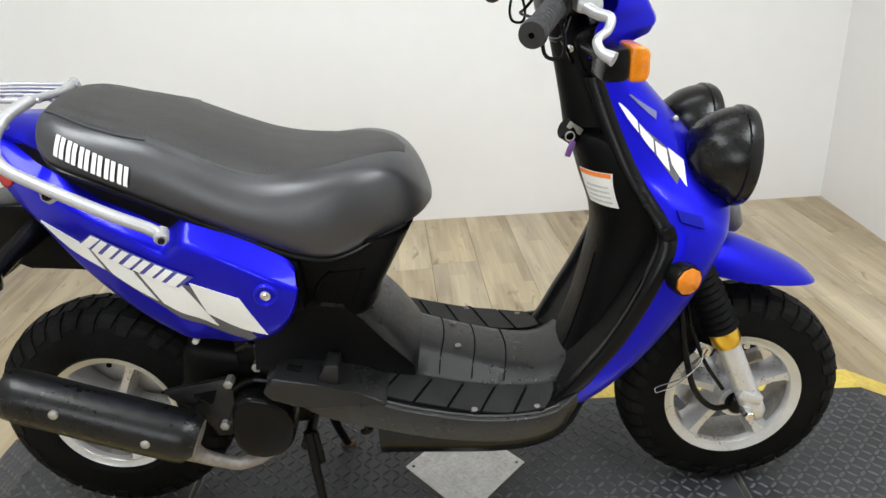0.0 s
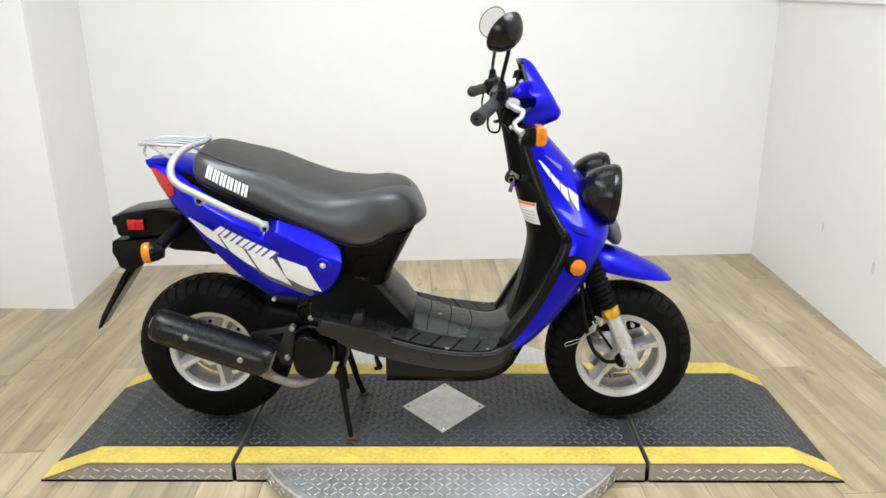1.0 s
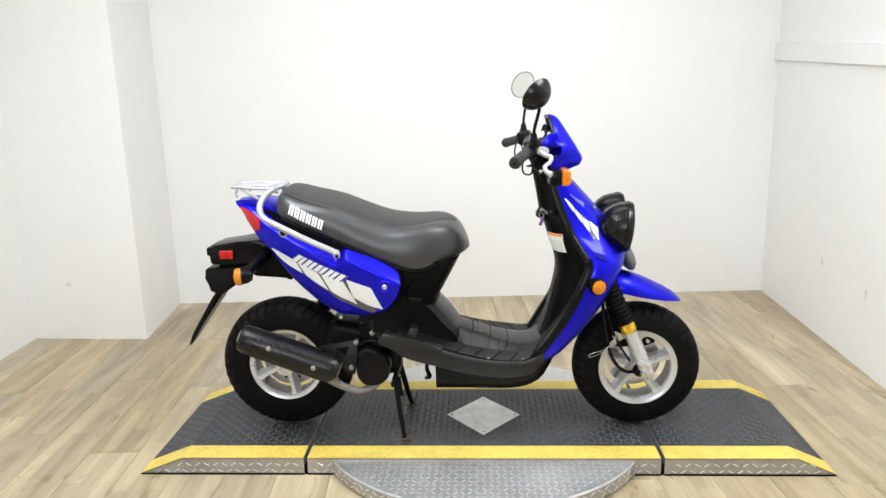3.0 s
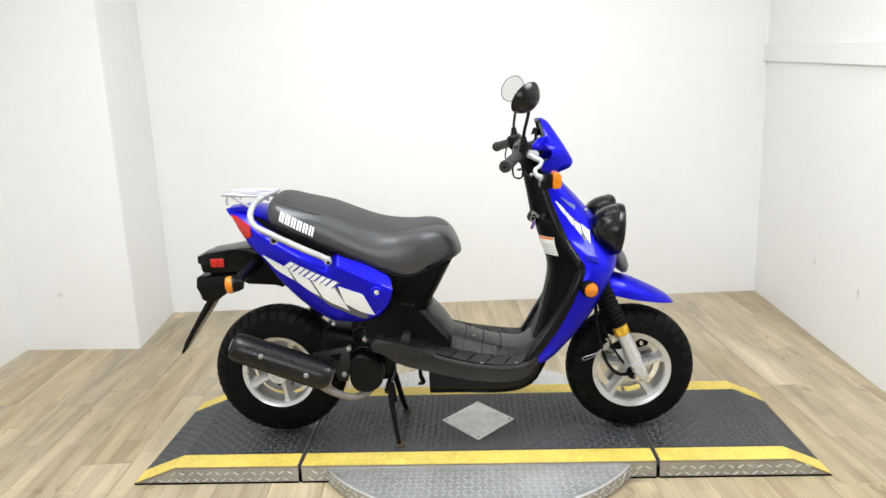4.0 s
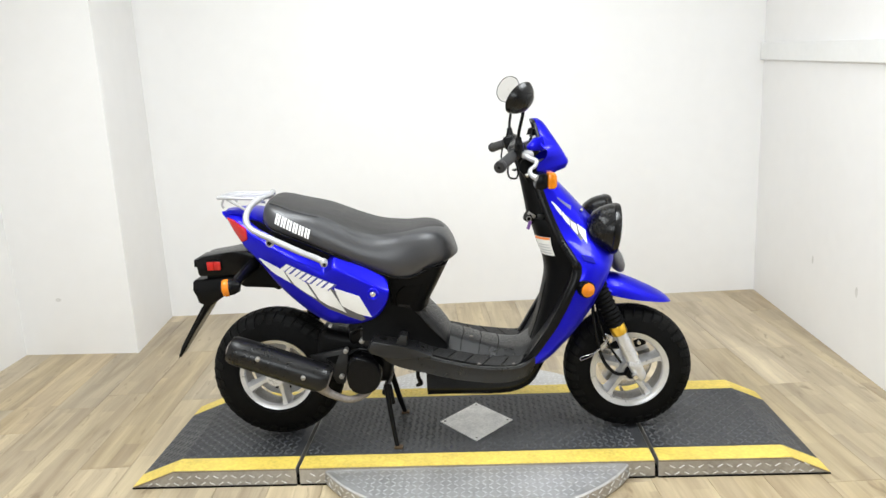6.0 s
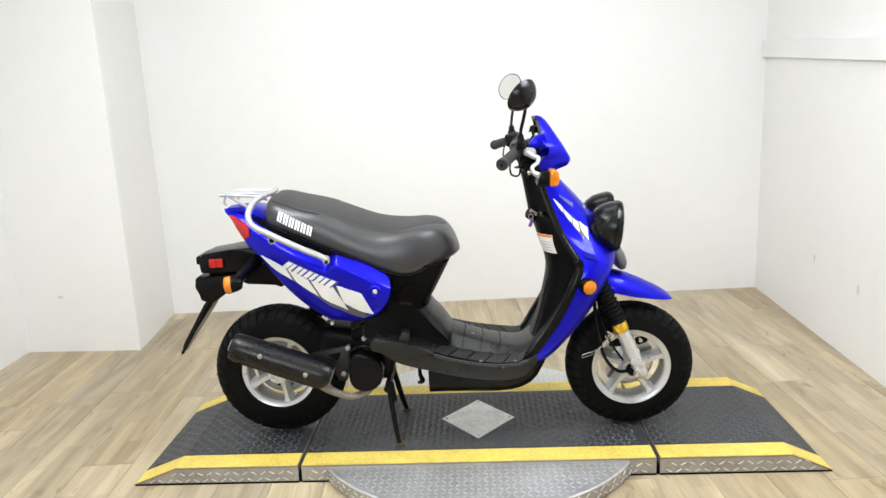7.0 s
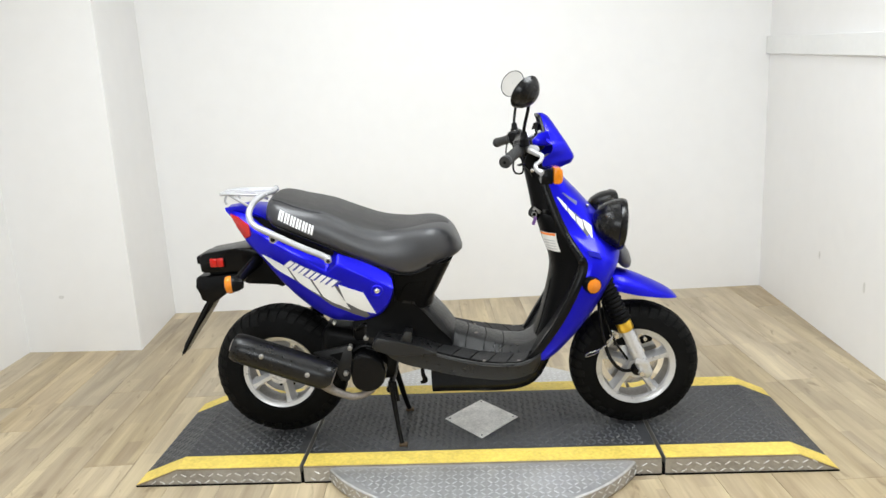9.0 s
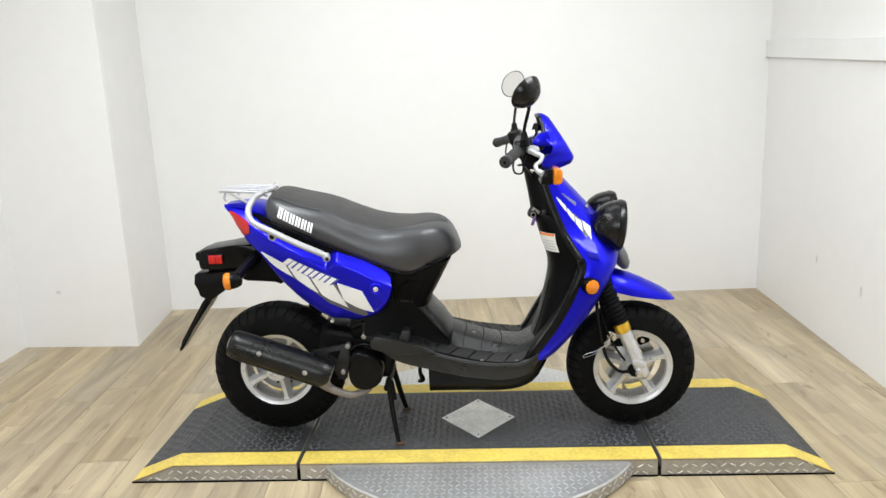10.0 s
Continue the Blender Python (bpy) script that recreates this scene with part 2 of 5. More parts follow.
def finish(bm, name, material, smooth=True, angle=40):
    bmesh.ops.recalc_face_normals(bm, faces=bm.faces)
    me = bpy.data.meshes.new(name)
    if smooth:
        for f in bm.faces:
            f.smooth = True
        for e in bm.edges:
            if len(e.link_faces) == 2 and e.calc_face_angle(0) > radians(angle):
                e.smooth = False
    bm.to_mesh(me)
    bm.free()
    me.materials.append(material)
    return me


def thing(name, at, label, category, group="", kind=""):
    ob = new(name)
    ob.location = at
    ob.empty_display_size = 0.1
    ORIGIN[ob.name] = Vector(at)
    return tagged(ob, label, category, group, kind)


def part(name, bm, material, parent, label="", smooth=True, angle=40):
    """Links a bmesh, given in world metres, as one mesh under a thing or under a part."""
    at = ORIGIN[parent.name]
    bmesh.ops.translate(bm, verts=bm.verts, vec=-at)
    ob = new(name, finish(bm, name, material, smooth, angle))
    ob.parent = parent
    ORIGIN[ob.name] = at
    return tagged(ob, label) if label else ob


def solid(name, bm, material, label, category, kind="", smooth=False, group=""):
    """One mesh as a whole thing, with its origin at its base."""
    lo = [min(v.co[k] for v in bm.verts) for k in range(3)]
    hi = [max(v.co[k] for v in bm.verts) for k in range(3)]
    at = Vector(((lo[0] + hi[0]) / 2, (lo[1] + hi[1]) / 2, lo[2]))
    bmesh.ops.translate(bm, verts=bm.verts, vec=-at)
    ob = new(name, finish(bm, name, material, smooth))
    ob.location = at
    ORIGIN[ob.name] = at
    return tagged(ob, label, category, group, kind)


def glide(pts, n=8):
    """Catmull-Rom through the points, n steps a span."""
    p = [np.array(q, float) for q in pts]
    p = [2 * p[0] - p[1]] + p + [2 * p[-1] - p[-2]]
    out = []
    for i in range(1, len(p) - 2):
        a, b, c, d = p[i - 1], p[i], p[i + 1], p[i + 2]
        for k in range(n):
            t = k / n
            out.append(0.5 * (2 * b + (c - a) * t + (2 * a - 5 * b + 4 * c - d) * t * t + (3 * b - a - 3 * c + d) * t ** 3))
    out.append(p[-2])
    return out


def curve(x, *pairs):
    """Smooth value at x through (x, value) pairs."""
    if x <= pairs[0][0]:
        return pairs[0][1]
    for (a, va), (b, vb) in zip(pairs, pairs[1:]):
        if x <= b:
            t = (x - a) / (b - a)
            i = pairs.index((a, va))
            ma = (vb - pairs[i - 1][1]) / (b - pairs[i - 1][0]) if i > 0 else (vb - va) / (b - a)
            j = i + 1
            mb = (pairs[j + 1][1] - va) / (pairs[j + 1][0] - a) if j + 1 < len(pairs) else (vb - va) / (b - a)
            h = b - a
            return ((2 * t ** 3 - 3 * t * t + 1) * va + (t ** 3 - 2 * t * t + t) * h * ma
                    + (-2 * t ** 3 + 3 * t * t) * vb + (t ** 3 - t * t) * h * mb)
    return pairs[-1][1]


def loft(rings, bm=None, caps=True, closed=True):
    bm = bm or bmesh.new()
    vs = [[bm.verts.new(p) for p in r] for r in rings]
    n = len(rings[0])
    for a, b in zip(vs, vs[1:]):
        for k in range(n if closed else n - 1):
            q = (k + 1) % n
            bm.faces.new((a[k], a[q], b[q], b[k]))
    if caps:
        bm.faces.new(vs[0])
        bm.faces.new(vs[-1][::-1])
    return bm


def tube(pts, r, seg=10, n=6, bm=None, flat=1.0):
    """A rod of radius r (a number, or one for each point) swept along a smooth line."""
    line = glide(pts, n) if len(pts) > 2 and n > 1 else [np.array(p, float) for p in pts]
    rs = [r] * len(pts) if isinstance(r, (int, float)) else list(r)
    rad = np.interp(np.linspace(0, len(pts) - 1, len(line)), range(len(pts)), rs)
    rings, side = [], None
    for i, p in enumerate(line):
        t = line[min(i + 1, len(line) - 1)] - line[max(i - 1, 0)]
        t = t / np.linalg.norm(t)
        if side is None:
            side = np.cross(t, (0, 0, 1) if abs(t[2]) < 0.9 else (1, 0, 0))
        side = side - t * (side @ t)
        side = side / np.linalg.norm(side)
        up = np.cross(side, t)
        rings.append([p + rad[i] * (math.cos(a) * side * flat + math.sin(a) * up) for a in np.linspace(0, 2 * math.pi, seg, endpoint=False)])
    return loft(rings, bm)


def frame_of(axis):
    a = Vector(axis).normalized()
    return a.to_track_quat("Z", "Y").to_matrix()


def lathe(profile, at, axis=(0, -1, 0), seg=40, bm=None, caps=False, squash=(1, 1), spin=0):
    """Turns a profile of (radius, distance along the axis) round an axis through at."""
    m, c = frame_of(axis) @ Matrix.Rotation(radians(spin), 3, "Z"), Vector(at)
    rings = []
    for r, h in profile:
        rings.append([c + m @ Vector((r * math.cos(a) * squash[0], r * math.sin(a) * squash[1], h)) for a in np.linspace(0, 2 * math.pi, seg, endpoint=False)])
    return loft(rings, bm, caps)


def prism(outline, y0, y1, bevel=0.0, bm=None, seg=2):
    """An outline in x and z, pushed through from y0 to y1, with rounded edges."""
    own = bmesh.new()
    a = [own.verts.new((x, y0, z)) for x, z in outline]
    b = [own.verts.new((x, y1, z)) for x, z in outline]
    own.faces.new(a)
    own.faces.new(b[::-1])
    for k in range(len(a)):
        q = (k + 1) % len(a)
        own.faces.new((a[k], b[k], b[q], a[q]))
    if bevel:
        bmesh.ops.bevel(own, geom=own.edges[:], offset=bevel, segments=seg, profile=0.5, affect="EDGES", clamp_overlap=True)
    return merge(bm, own)


def merge(bm, own):
    if bm is None:
        return own
    me = bpy.data.meshes.new("joined")
    own.to_mesh(me)
    own.free()
    bm.from_mesh(me)
    bpy.data.meshes.remove(me)
    return bm


def block(at, size, bevel=0.004, turn=None, bm=None, seg=2):
    own = bmesh.new()
    bmesh.ops.create_cube(own, size=1)
    bmesh.ops.scale(own, vec=size, verts=own.verts)
    if bevel:
        bmesh.ops.bevel(own, geom=own.edges[:], offset=bevel, segments=seg, profile=0.5, affect="EDGES", clamp_overlap=True)
    bmesh.ops.transform(own, matrix=Matrix.Translation(at) @ (turn or Matrix.Identity(4)), verts=own.verts)
    return merge(bm, own)


def turn(rx=0, ry=0, rz=0):
    return pose(0, 0, 0, rx, ry, rz)


def sheet(rows, thick, bm=None):
    """A curved plate through a grid of points, with thickness."""
    g = np.array([[list(p) for p in r] for r in rows], float)
    du, dv = np.gradient(g, axis=0), np.gradient(g, axis=1)
    nrm = np.cross(du, dv)
    nrm /= np.linalg.norm(nrm, axis=2, keepdims=True) + 1e-9
    bm = bm or bmesh.new()
    nu, nv = g.shape[:2]
    top = [[bm.verts.new(g[i, j]) for j in range(nv)] for i in range(nu)]
    low = [[bm.verts.new(g[i, j] + nrm[i, j] * thick) for j in range(nv)] for i in range(nu)]
    for i in range(nu - 1):
        for j in range(nv - 1):
            bm.faces.new((top[i][j], top[i + 1][j], top[i + 1][j + 1], top[i][j + 1]))
            bm.faces.new((low[i][j], low[i][j + 1], low[i + 1][j + 1], low[i + 1][j]))
    for i in range(nu - 1):
        bm.faces.new((top[i][0], low[i][0], low[i + 1][0], top[i + 1][0]))
        bm.faces.new((top[i][-1], top[i + 1][-1], low[i + 1][-1], low[i][-1]))
    for j in range(nv - 1):
        bm.faces.new((top[0][j], top[0][j + 1], low[0][j + 1], low[0][j]))
        bm.faces.new((top[-1][j], low[-1][j], low[-1][j + 1], top[-1][j + 1]))
    return bm


def strip(a, b, surface, n=10, rows=6, thick=-0.0012):
    """A thin film between two lines in x and z, laid on a side surface y = surface(x, z)."""
    la, lb = glide(a, n) if len(a) > 2 else [np.array(a[0]) * (1 - t) + np.array(a[1]) * t for t in np.linspace(0, 1, n + 1)], None
    lb = glide(b, n) if len(b) > 2 else [np.array(b[0]) * (1 - t) + np.array(b[1]) * t for t in np.linspace(0, 1, len(la))]
    k = np.linspace(0, 1, max(len(la), len(lb)))
    la = [np.array([np.interp(t, np.linspace(0, 1, len(la)), [p[i] for p in la]) for i in (0, 1)]) for t in k]
    lb = [np.array([np.interp(t, np.linspace(0, 1, len(lb)), [p[i] for p in lb]) for i in (0, 1)]) for t in k]
    rws = []
    for p, q in zip(la, lb):
        row = []
        for v in np.linspace(0, 1, rows):
            x, z = p * (1 - v) + q * v
            row.append((x, surface(x, z), z))
        rws.append(row)
    return sheet(rws, thick)


def mirrored(bm):
    for v in bm.verts:
        v.co.y = -v.co.y
    bmesh.ops.reverse_faces(bm, faces=bm.faces)
    return bm


# ---------------------------------------------------------------- the room
TOP = 2.75


def wall(name, a, b, thick, z0=0.0, z1=TOP, material=None, label="smooth white painted wall"):
    """An upright wall from a to b in plan; its thickness lies to the left of the way from a to b."""
    d = Vector((b[0] - a[0], b[1] - a[1], 0)).normalized()
    n = Vector((-d.y, d.x, 0)) * thick
    bm = bmesh.new()
    p = [Vector((*a, z0)), Vector((*b, z0)), Vector((*b, z0)) + n, Vector((*a, z0)) + n]
    lo = [bm.verts.new(q) for q in p]
    up = [bm.verts.new(q + Vector((0, 0, z1 - z0))) for q in p]
    bm.faces.new(lo[::-1])
    bm.faces.new(up)
    for k in range(4):
        q = (k + 1) % 4
        bm.faces.new((lo[k], lo[q], up[q], up[k]))
    return solid(name, bm, material or WHITE, label, "wall", "structure")


BL, BR = (-1.786, 1.733), (1.804, 1.899)
PR, PL = (-1.700, 1.091), (-2.322, 1.112)
WL, WR = (-1.55, -4.6), (1.58, -4.6)
wall("wall_north", BR, BL, -0.12, label="smooth white painted back wall with faint scuffs")
wall("pillar_side", (BL[0], BL[1] + 0.06), (PR[0] - 0.001, PR[1] + 0.020), -0.1, label="side of a white boxed-out wall pillar")
wall("pillar_front", PR, PL, -0.028, label="front of a white boxed-out wall pillar")
wall("wall_west", PL, (-2.06, -6.6), -0.12, label="smooth white painted side wall")
wall("wall_east", (1.56, -6.6), (BR[0], BR[1] + 0.02), -0.12, label="white side wall with a trim board")
# added wall behind the camera, dark so black parts reflect less white
wall("wall_south", (-2.4, -6.6), (2.2, -6.6), -0.12, material=DIM, label="unseen dim grey wall added to close the room")

# faint scuffs on the painted walls
SCUFF = mat("grey_scuff", (0.68, 0.67, 0.65), 0.7, vary=0.15, scale=60)
east, front_pillar = bpy.data.objects["wall_east"], bpy.data.objects["pillar_front"]
for y, z, r in ((1.10, 0.375, 0.022), (0.647, 0.335, 0.026), (0.30, 0.62, 0.014)):
    x = BR[0] - (BR[1] - y) * (BR[0] - 1.56) / (BR[1] + 6.6)
    part("scuff", lathe([(r, 0.0), (r * 0.6, 0.0006), (0.0005, 0.0007)], (x - 0.0006, y, z), (-1, 0, 0), 9, squash=(0.45, 1)), SCUFF, east)
part("scuff", lathe([(0.016, 0.0), (0.010, 0.0006), (0.0005, 0.0007)], (-2.094, 1.1035, 0.302), (0, -1, 0), 9, squash=(1, 0.6)), SCUFF, front_pillar)

bm = bmesh.new()
block((-0.1, -2.3, TOP + 0.05), (5.2, 9.2, 0.1), 0, bm=bm)
solid("ceiling", bm, CEILING, "plain white painted ceiling", "ceiling", "structure")

# trim board on the side wall
d = Vector((BR[0] - 1.56, BR[1] + 6.6, 0)).normalized()
bm = block((0, 0, 0), (0.022, 5.2, 0.095), 0.003)
ang = math.degrees(math.atan2(-d.x, d.y))
mid = Vector((BR[0], BR[1], 0)) - d * 2.602 + Vector((-0.0115, 0, 1.298))
bmesh.ops.transform(bm, matrix=Matrix.Translation(mid) @ turn(2.7, 0, ang), verts=bm.verts)
solid("trim", bm, TRIM, "white horizontal trim board along the side wall", "trim", "structure")

floor = solid("floor", block((-0.1, -2.3, -0.03), (5.2, 9.2, 0.05), 0), SUBFLOOR, "grey-tan wood-look vinyl plank floor", "floor", "structure")

# ---------------------------------------------------------------- the display platform
H = 0.062
Y0, Y1 = -0.279, 0.366
X0, X1, X2, X3, X4, X5 = -1.094, -0.945, -0.519, 0.679, 1.115, 1.242
BAND = 0.084


def deck_top(x):
    if x < X1:
        return 0.006 + (H - 0.006) * (x - X0) / (X1 - X0)
    if x > X4:
        return 0.006 + (H - 0.006) * (X5 - x) / (X5 - X4)
    return H


def lug_mesh(places, length, width, height, bm=None):
    """Raised tread lugs: low ridged lozenges at (x, y, z, degrees, slope)."""
    verts, faces = [], []
    for x, y, z, deg, slope in places:
        c, s = math.cos(radians(deg)), math.sin(radians(deg))
        base = len(verts)
        ring = [(-1, 0, 0), (-0.55, -1, 0), (0.55, -1, 0), (1, 0, 0), (0.55, 1, 0), (-0.55, 1, 0), (-0.5, 0, 1), (0.5, 0, 1)]
        for u, v, w in ring:
            px, py = u * length / 2, v * width / 2
            dx, dy = c * px - s * py, s * px + c * py
            verts.append((x + dx, y + dy, z + w * height + slope * dx - 0.0004))
        for f in ((0, 1, 6), (1, 2, 7, 6), (2, 3, 7), (3, 4, 7), (4, 5, 6, 7), (5, 0, 6)):
            faces.append([base + k for k in f])
    me = bpy.data.meshes.new("lugs")
    me.from_pydata(verts, [], faces)
    bm = bm or bmesh.new()
    bm.from_mesh(me)
    bpy.data.meshes.remove(me)
    return bm


def slab(xs, bm=None, y0=Y0, y1=Y1, lift=0.0, under=0.0):
    """A deck over the stations xs, its top following the ramp."""
    rings = [[(x, y0, under), (x, y1, under), (x, y1, deck_top(x) + lift), (x, y0, deck_top(x) + lift)] for x in xs]
    return loft(rings, bm)


def band(xs, y0, y1, lift=0.0016):
    rings = [[(x, y0, deck_top(x) - 0.001), (x, y1, deck_top(x) - 0.001), (x, y1, deck_top(x) + lift), (x, y0, deck_top(x) + lift)] for x in xs]
    return loft(rings)


def deck_section(name, xs, label, category):
    t = thing(name, ((xs[0] + xs[-1]) / 2, (Y0 + Y1) / 2, 0), label, category, kind="")
    part("body", slab(xs), SKIRT, t, "bare aluminium tread plate skirt", smooth=False)
    inner = [xs[0] + 0.002] + list(xs[1:-1]) + [xs[-1] - 0.002]
    part("top_mat", band(inner, Y0 + BAND, Y1 - BAND), DECK, t, "dark grey rubberised tread surface", smooth=False)
    part("front_stripe", band(inner, Y0 + 0.0005, Y0 + BAND - 0.0005, 0.0022), YELLOW, t, "yellow safety stripe", smooth=False)
    part("rear_stripe", band(inner, Y1 - BAND + 0.0005, Y1 - 0.0005, 0.0022), YELLOW, t, "yellow safety stripe", smooth=False)
    rnd = random.Random(len(name))
    grey, yellow, skirt = [], [], []
    step = 0.0225
    for i in range(int((xs[-1] - xs[0] - 0.02) / step)):
        for j in range(int((Y1 - Y0 - 0.01) / step)):
            x, y = xs[0] + 0.016 + i * step, Y0 + 0.016 + j * step
            slope = (deck_top(x + 0.001) - deck_top(x - 0.001)) / 0.002
            in_diamond = abs(x - 0.087) / 0.142 + abs(y - 0.043) / 0.168 < 1.02
            edge = min(abs(y - Y0), abs(Y1 - y))
            item = (x, y, deck_top(x) + 0.0018, 45 if (i + j) % 2 else -45, slope)
            if abs(edge - BAND) < 0.007 or in_diamond or edge < 0.008:
                continue
            (yellow if edge < BAND else grey).append(item)
    tread = part("tread", lug_mesh(grey, 0.0250, 0.0082, 0.0030), LUG, t, "worn raised tread lugs", smooth=False)
    tagged(tread, kind="stuff")
    tread = part("stripe_tread", lug_mesh(yellow, 0.025, 0.0075, 0.0022 if name == "platform" else 0.0008), YELLOW, t, "painted raised tread lugs", smooth=False)
    tagged(tread, kind="stuff")
    for y, sgn in ((Y0, -1), (Y1, 1)):
        # black strip draws the shadow gap between skirt and floor
        rings = [[(x, y + sgn * 0.0022, 0.0005), (x, y - sgn * 0.002, 0.0005), (x, y - sgn * 0.002, 0.0058), (x, y + sgn * 0.0022, 0.0058)] for x in xs]
        part("edge_strip", loft(rings), RUBBER, t, "thin black strip for the shadow gap along the floor", smooth=False)
        # thin dark line between stripe and skirt
        rings = [[(x, y + sgn * 0.0012, deck_top(x) - 0.0045), (x, y - sgn * 0.001, deck_top(x) - 0.0045), (x, y - sgn * 0.001, deck_top(x) - 0.0005), (x, y + sgn * 0.0012, deck_top(x) - 0.0005)] for x in xs]
        part("edge_line", loft(rings), SUBFLOOR, t, "thin dark brown line under the stripe", smooth=False)
    # lugs on the upright skirts, front and back
    for y, sgn in ((Y0, -1), (Y1, 1)):
        bm = bmesh.new()
        x = xs[0] + 0.03
        k = 0
        while x < xs[-1] - 0.02:
            for z in (0.014, 0.038):
                if z + 0.008 < deck_top(x):
                    block((x + (0.015 if z > 0.02 else 0), y + sgn * 0.0006, z), (0.020, 0.0024, 0.0038), 0.0010, turn(0, -32 if k % 2 else 28, 0), bm, seg=1)
            x += 0.031
            k += 1
        tagged(part("skirt_tread", bm, ALU_LUG, t, "bright raised tread lugs", smooth=False), kind="stuff")
    return t


deck_section("ramp", (X0, X1, X2 - 0.006), "low grey and yellow tread-plate ramp section with aluminium skirt", "ramp")
platform = deck_section("platform", (X2 + 0.006, X3 - 0.006), "grey tread-plate platform with yellow edge stripes", "platform")
deck_section("ramp", (X3 + 0.006, X4, X5), "low grey and yellow tread-plate ramp section with aluminium skirt", "ramp")

# black filler in the joints between the sections
for x in (X2, X3):
    part("joint_strip", block((x, (Y0 + Y1) / 2, 0.016), (0.0115, Y1 - Y0 - 0.004, 0.030), 0.001), GROOVE, platform, "black joint between the sections", smooth=False)

# bare diamond inlay with rivets
CX, CY = 0.087, 0.043
dia = [(CX - 0.136, CY), (CX, CY - 0.161), (CX + 0.136, CY), (CX, CY + 0.161)]
bm = bmesh.new()
loft([[(x, y, H + 0.0005) for x, y in dia], [(x, y, H + 0.0042) for x, y in dia]], bm)
inlay = part("diamond_inlay", bm, INLAY, platform, "bare aluminium diamond-shaped tread plate", smooth=False)
pl = []
for i in range(-6, 7):
    for j in range(-7, 8):
        x, y = CX + i * 0.0225, CY + j * 0.0225
        if abs(x - CX) / 0.136 + abs(y - CY) / 0.161 < 0.88:
            pl.append((x, y, H + 0.0042, 45 if (i + j) % 2 else -45, 0))
tagged(part("inlay_tread", lug_mesh(pl, 0.023, 0.006, 0.0010), INLAY, inlay, smooth=False), kind="stuff")
for sx, sy in ((-0.118, 0), (0.118, 0), (0, -0.14), (0, 0.14)):
    part("rivet", lathe([(0.0045, 0), (0.0045, 0.001), (0.003, 0.0025), (0.0004, 0.003)], (CX + sx, CY + sy, H + 0.004), (0, 0, 1), 10), STEEL, inlay)

# round turntable under the platform
RD, HD = 0.600, 0.052
turntable = thing("turntable", (CX - 0.005, CY, 0), "round aluminium tread-plate turntable under the platform", "turntable")
part("disc", lathe([(0.02, 0.001), (RD - 0.02, 0.001), (RD, 0.006), (RD, HD - 0.004), (RD - 0.004, HD), (0.02, HD)], (CX - 0.005, CY, 0), (0, 0, 1), 96, caps=True), ALU, turntable, "bare aluminium tread plate disc")
# edge in a darker aluminium than the top
part("edge_band", lathe([(RD - 0.002, 0.004), (RD + 0.0012, 0.005), (RD + 0.0012, HD - 0.006), (RD - 0.002, HD - 0.005)], (CX - 0.005, CY, 0), (0, 0, 1), 96), SKIRT, turntable, "darker aluminium edge of the disc", smooth=False)
pl = []
for i in range(-40, 41):
    for j in range(-40, 41):
        x, y = CX + i * 0.0225, CY + j * 0.0225
        if math.hypot(x - CX + 0.005, y - CY) < RD - 0.018 and (y < Y0 - 0.012 or y > Y1 + 0.012):
            pl.append((x, y, HD, 45 if (i + j) % 2 else -45, 0))
tagged(part("disc_tread", lug_mesh(pl, 0.025, 0.0070, 0.0016), ALU_LUG, turntable, "bright raised tread lugs", smooth=False), kind="stuff")

bm = bmesh.new()
for k in range(120):
    a = 2 * math.pi * k / 120
    for z, shift in ((0.016, 0.0), (0.036, 0.5)):
        aa = a + shift * 2 * math.pi / 120
        m = Matrix.Rotation(aa + math.pi / 2, 4, "Z") @ turn(0, -30 if k % 2 else 30, 0)
        block((CX - 0.005 + (RD + 0.0014) * math.cos(aa), CY + (RD + 0.0014) * math.sin(aa), z), (0.021, 0.0026, 0.0042), 0.0011, m, bm, seg=1)
tagged(part("edge_tread", bm, ALU_LUG, turntable, "bright raised lugs round the disc edge", smooth=False), kind="stuff")

# ---------------------------------------------------------------- the scooter
scooter = thing("scooter", (0, 0, H), "blue and black motor scooter standing on a grey tread-plate platform", "scooter")

# --- wheels
FW, RW = Vector((0.635, 0.0, H + 0.230)), Vector((-0.625, 0.0, H + 0.247))


def tyre(c, radius, half, rs):
    prof = []
    for k in range(13):
        a = math.pi * k / 12
        y = -half * math.cos(a)
        r = radius - 0.005 - (1 - math.sin(a) ** 0.62) * (radius - 0.136 * rs)
        prof.append((max(r, 0.133 * rs), y))
    prof += [(0.126 * rs, half * 0.86), (0.126 * rs, -half * 0.86)]
    prof.append(prof[0])
    bm = lathe(prof, c, (0, 1, 0), 72)
    return bm


def tyre_y(r, radius, half, rs):
    """Half width of the tyre at a distance r from the axle."""
    k = max(0.0, min(1.0, 1 - (radius - 0.005 - r) / (radius - 0.136 * rs))) ** (1 / 0.62)
    return half * math.sqrt(1 - k * k)


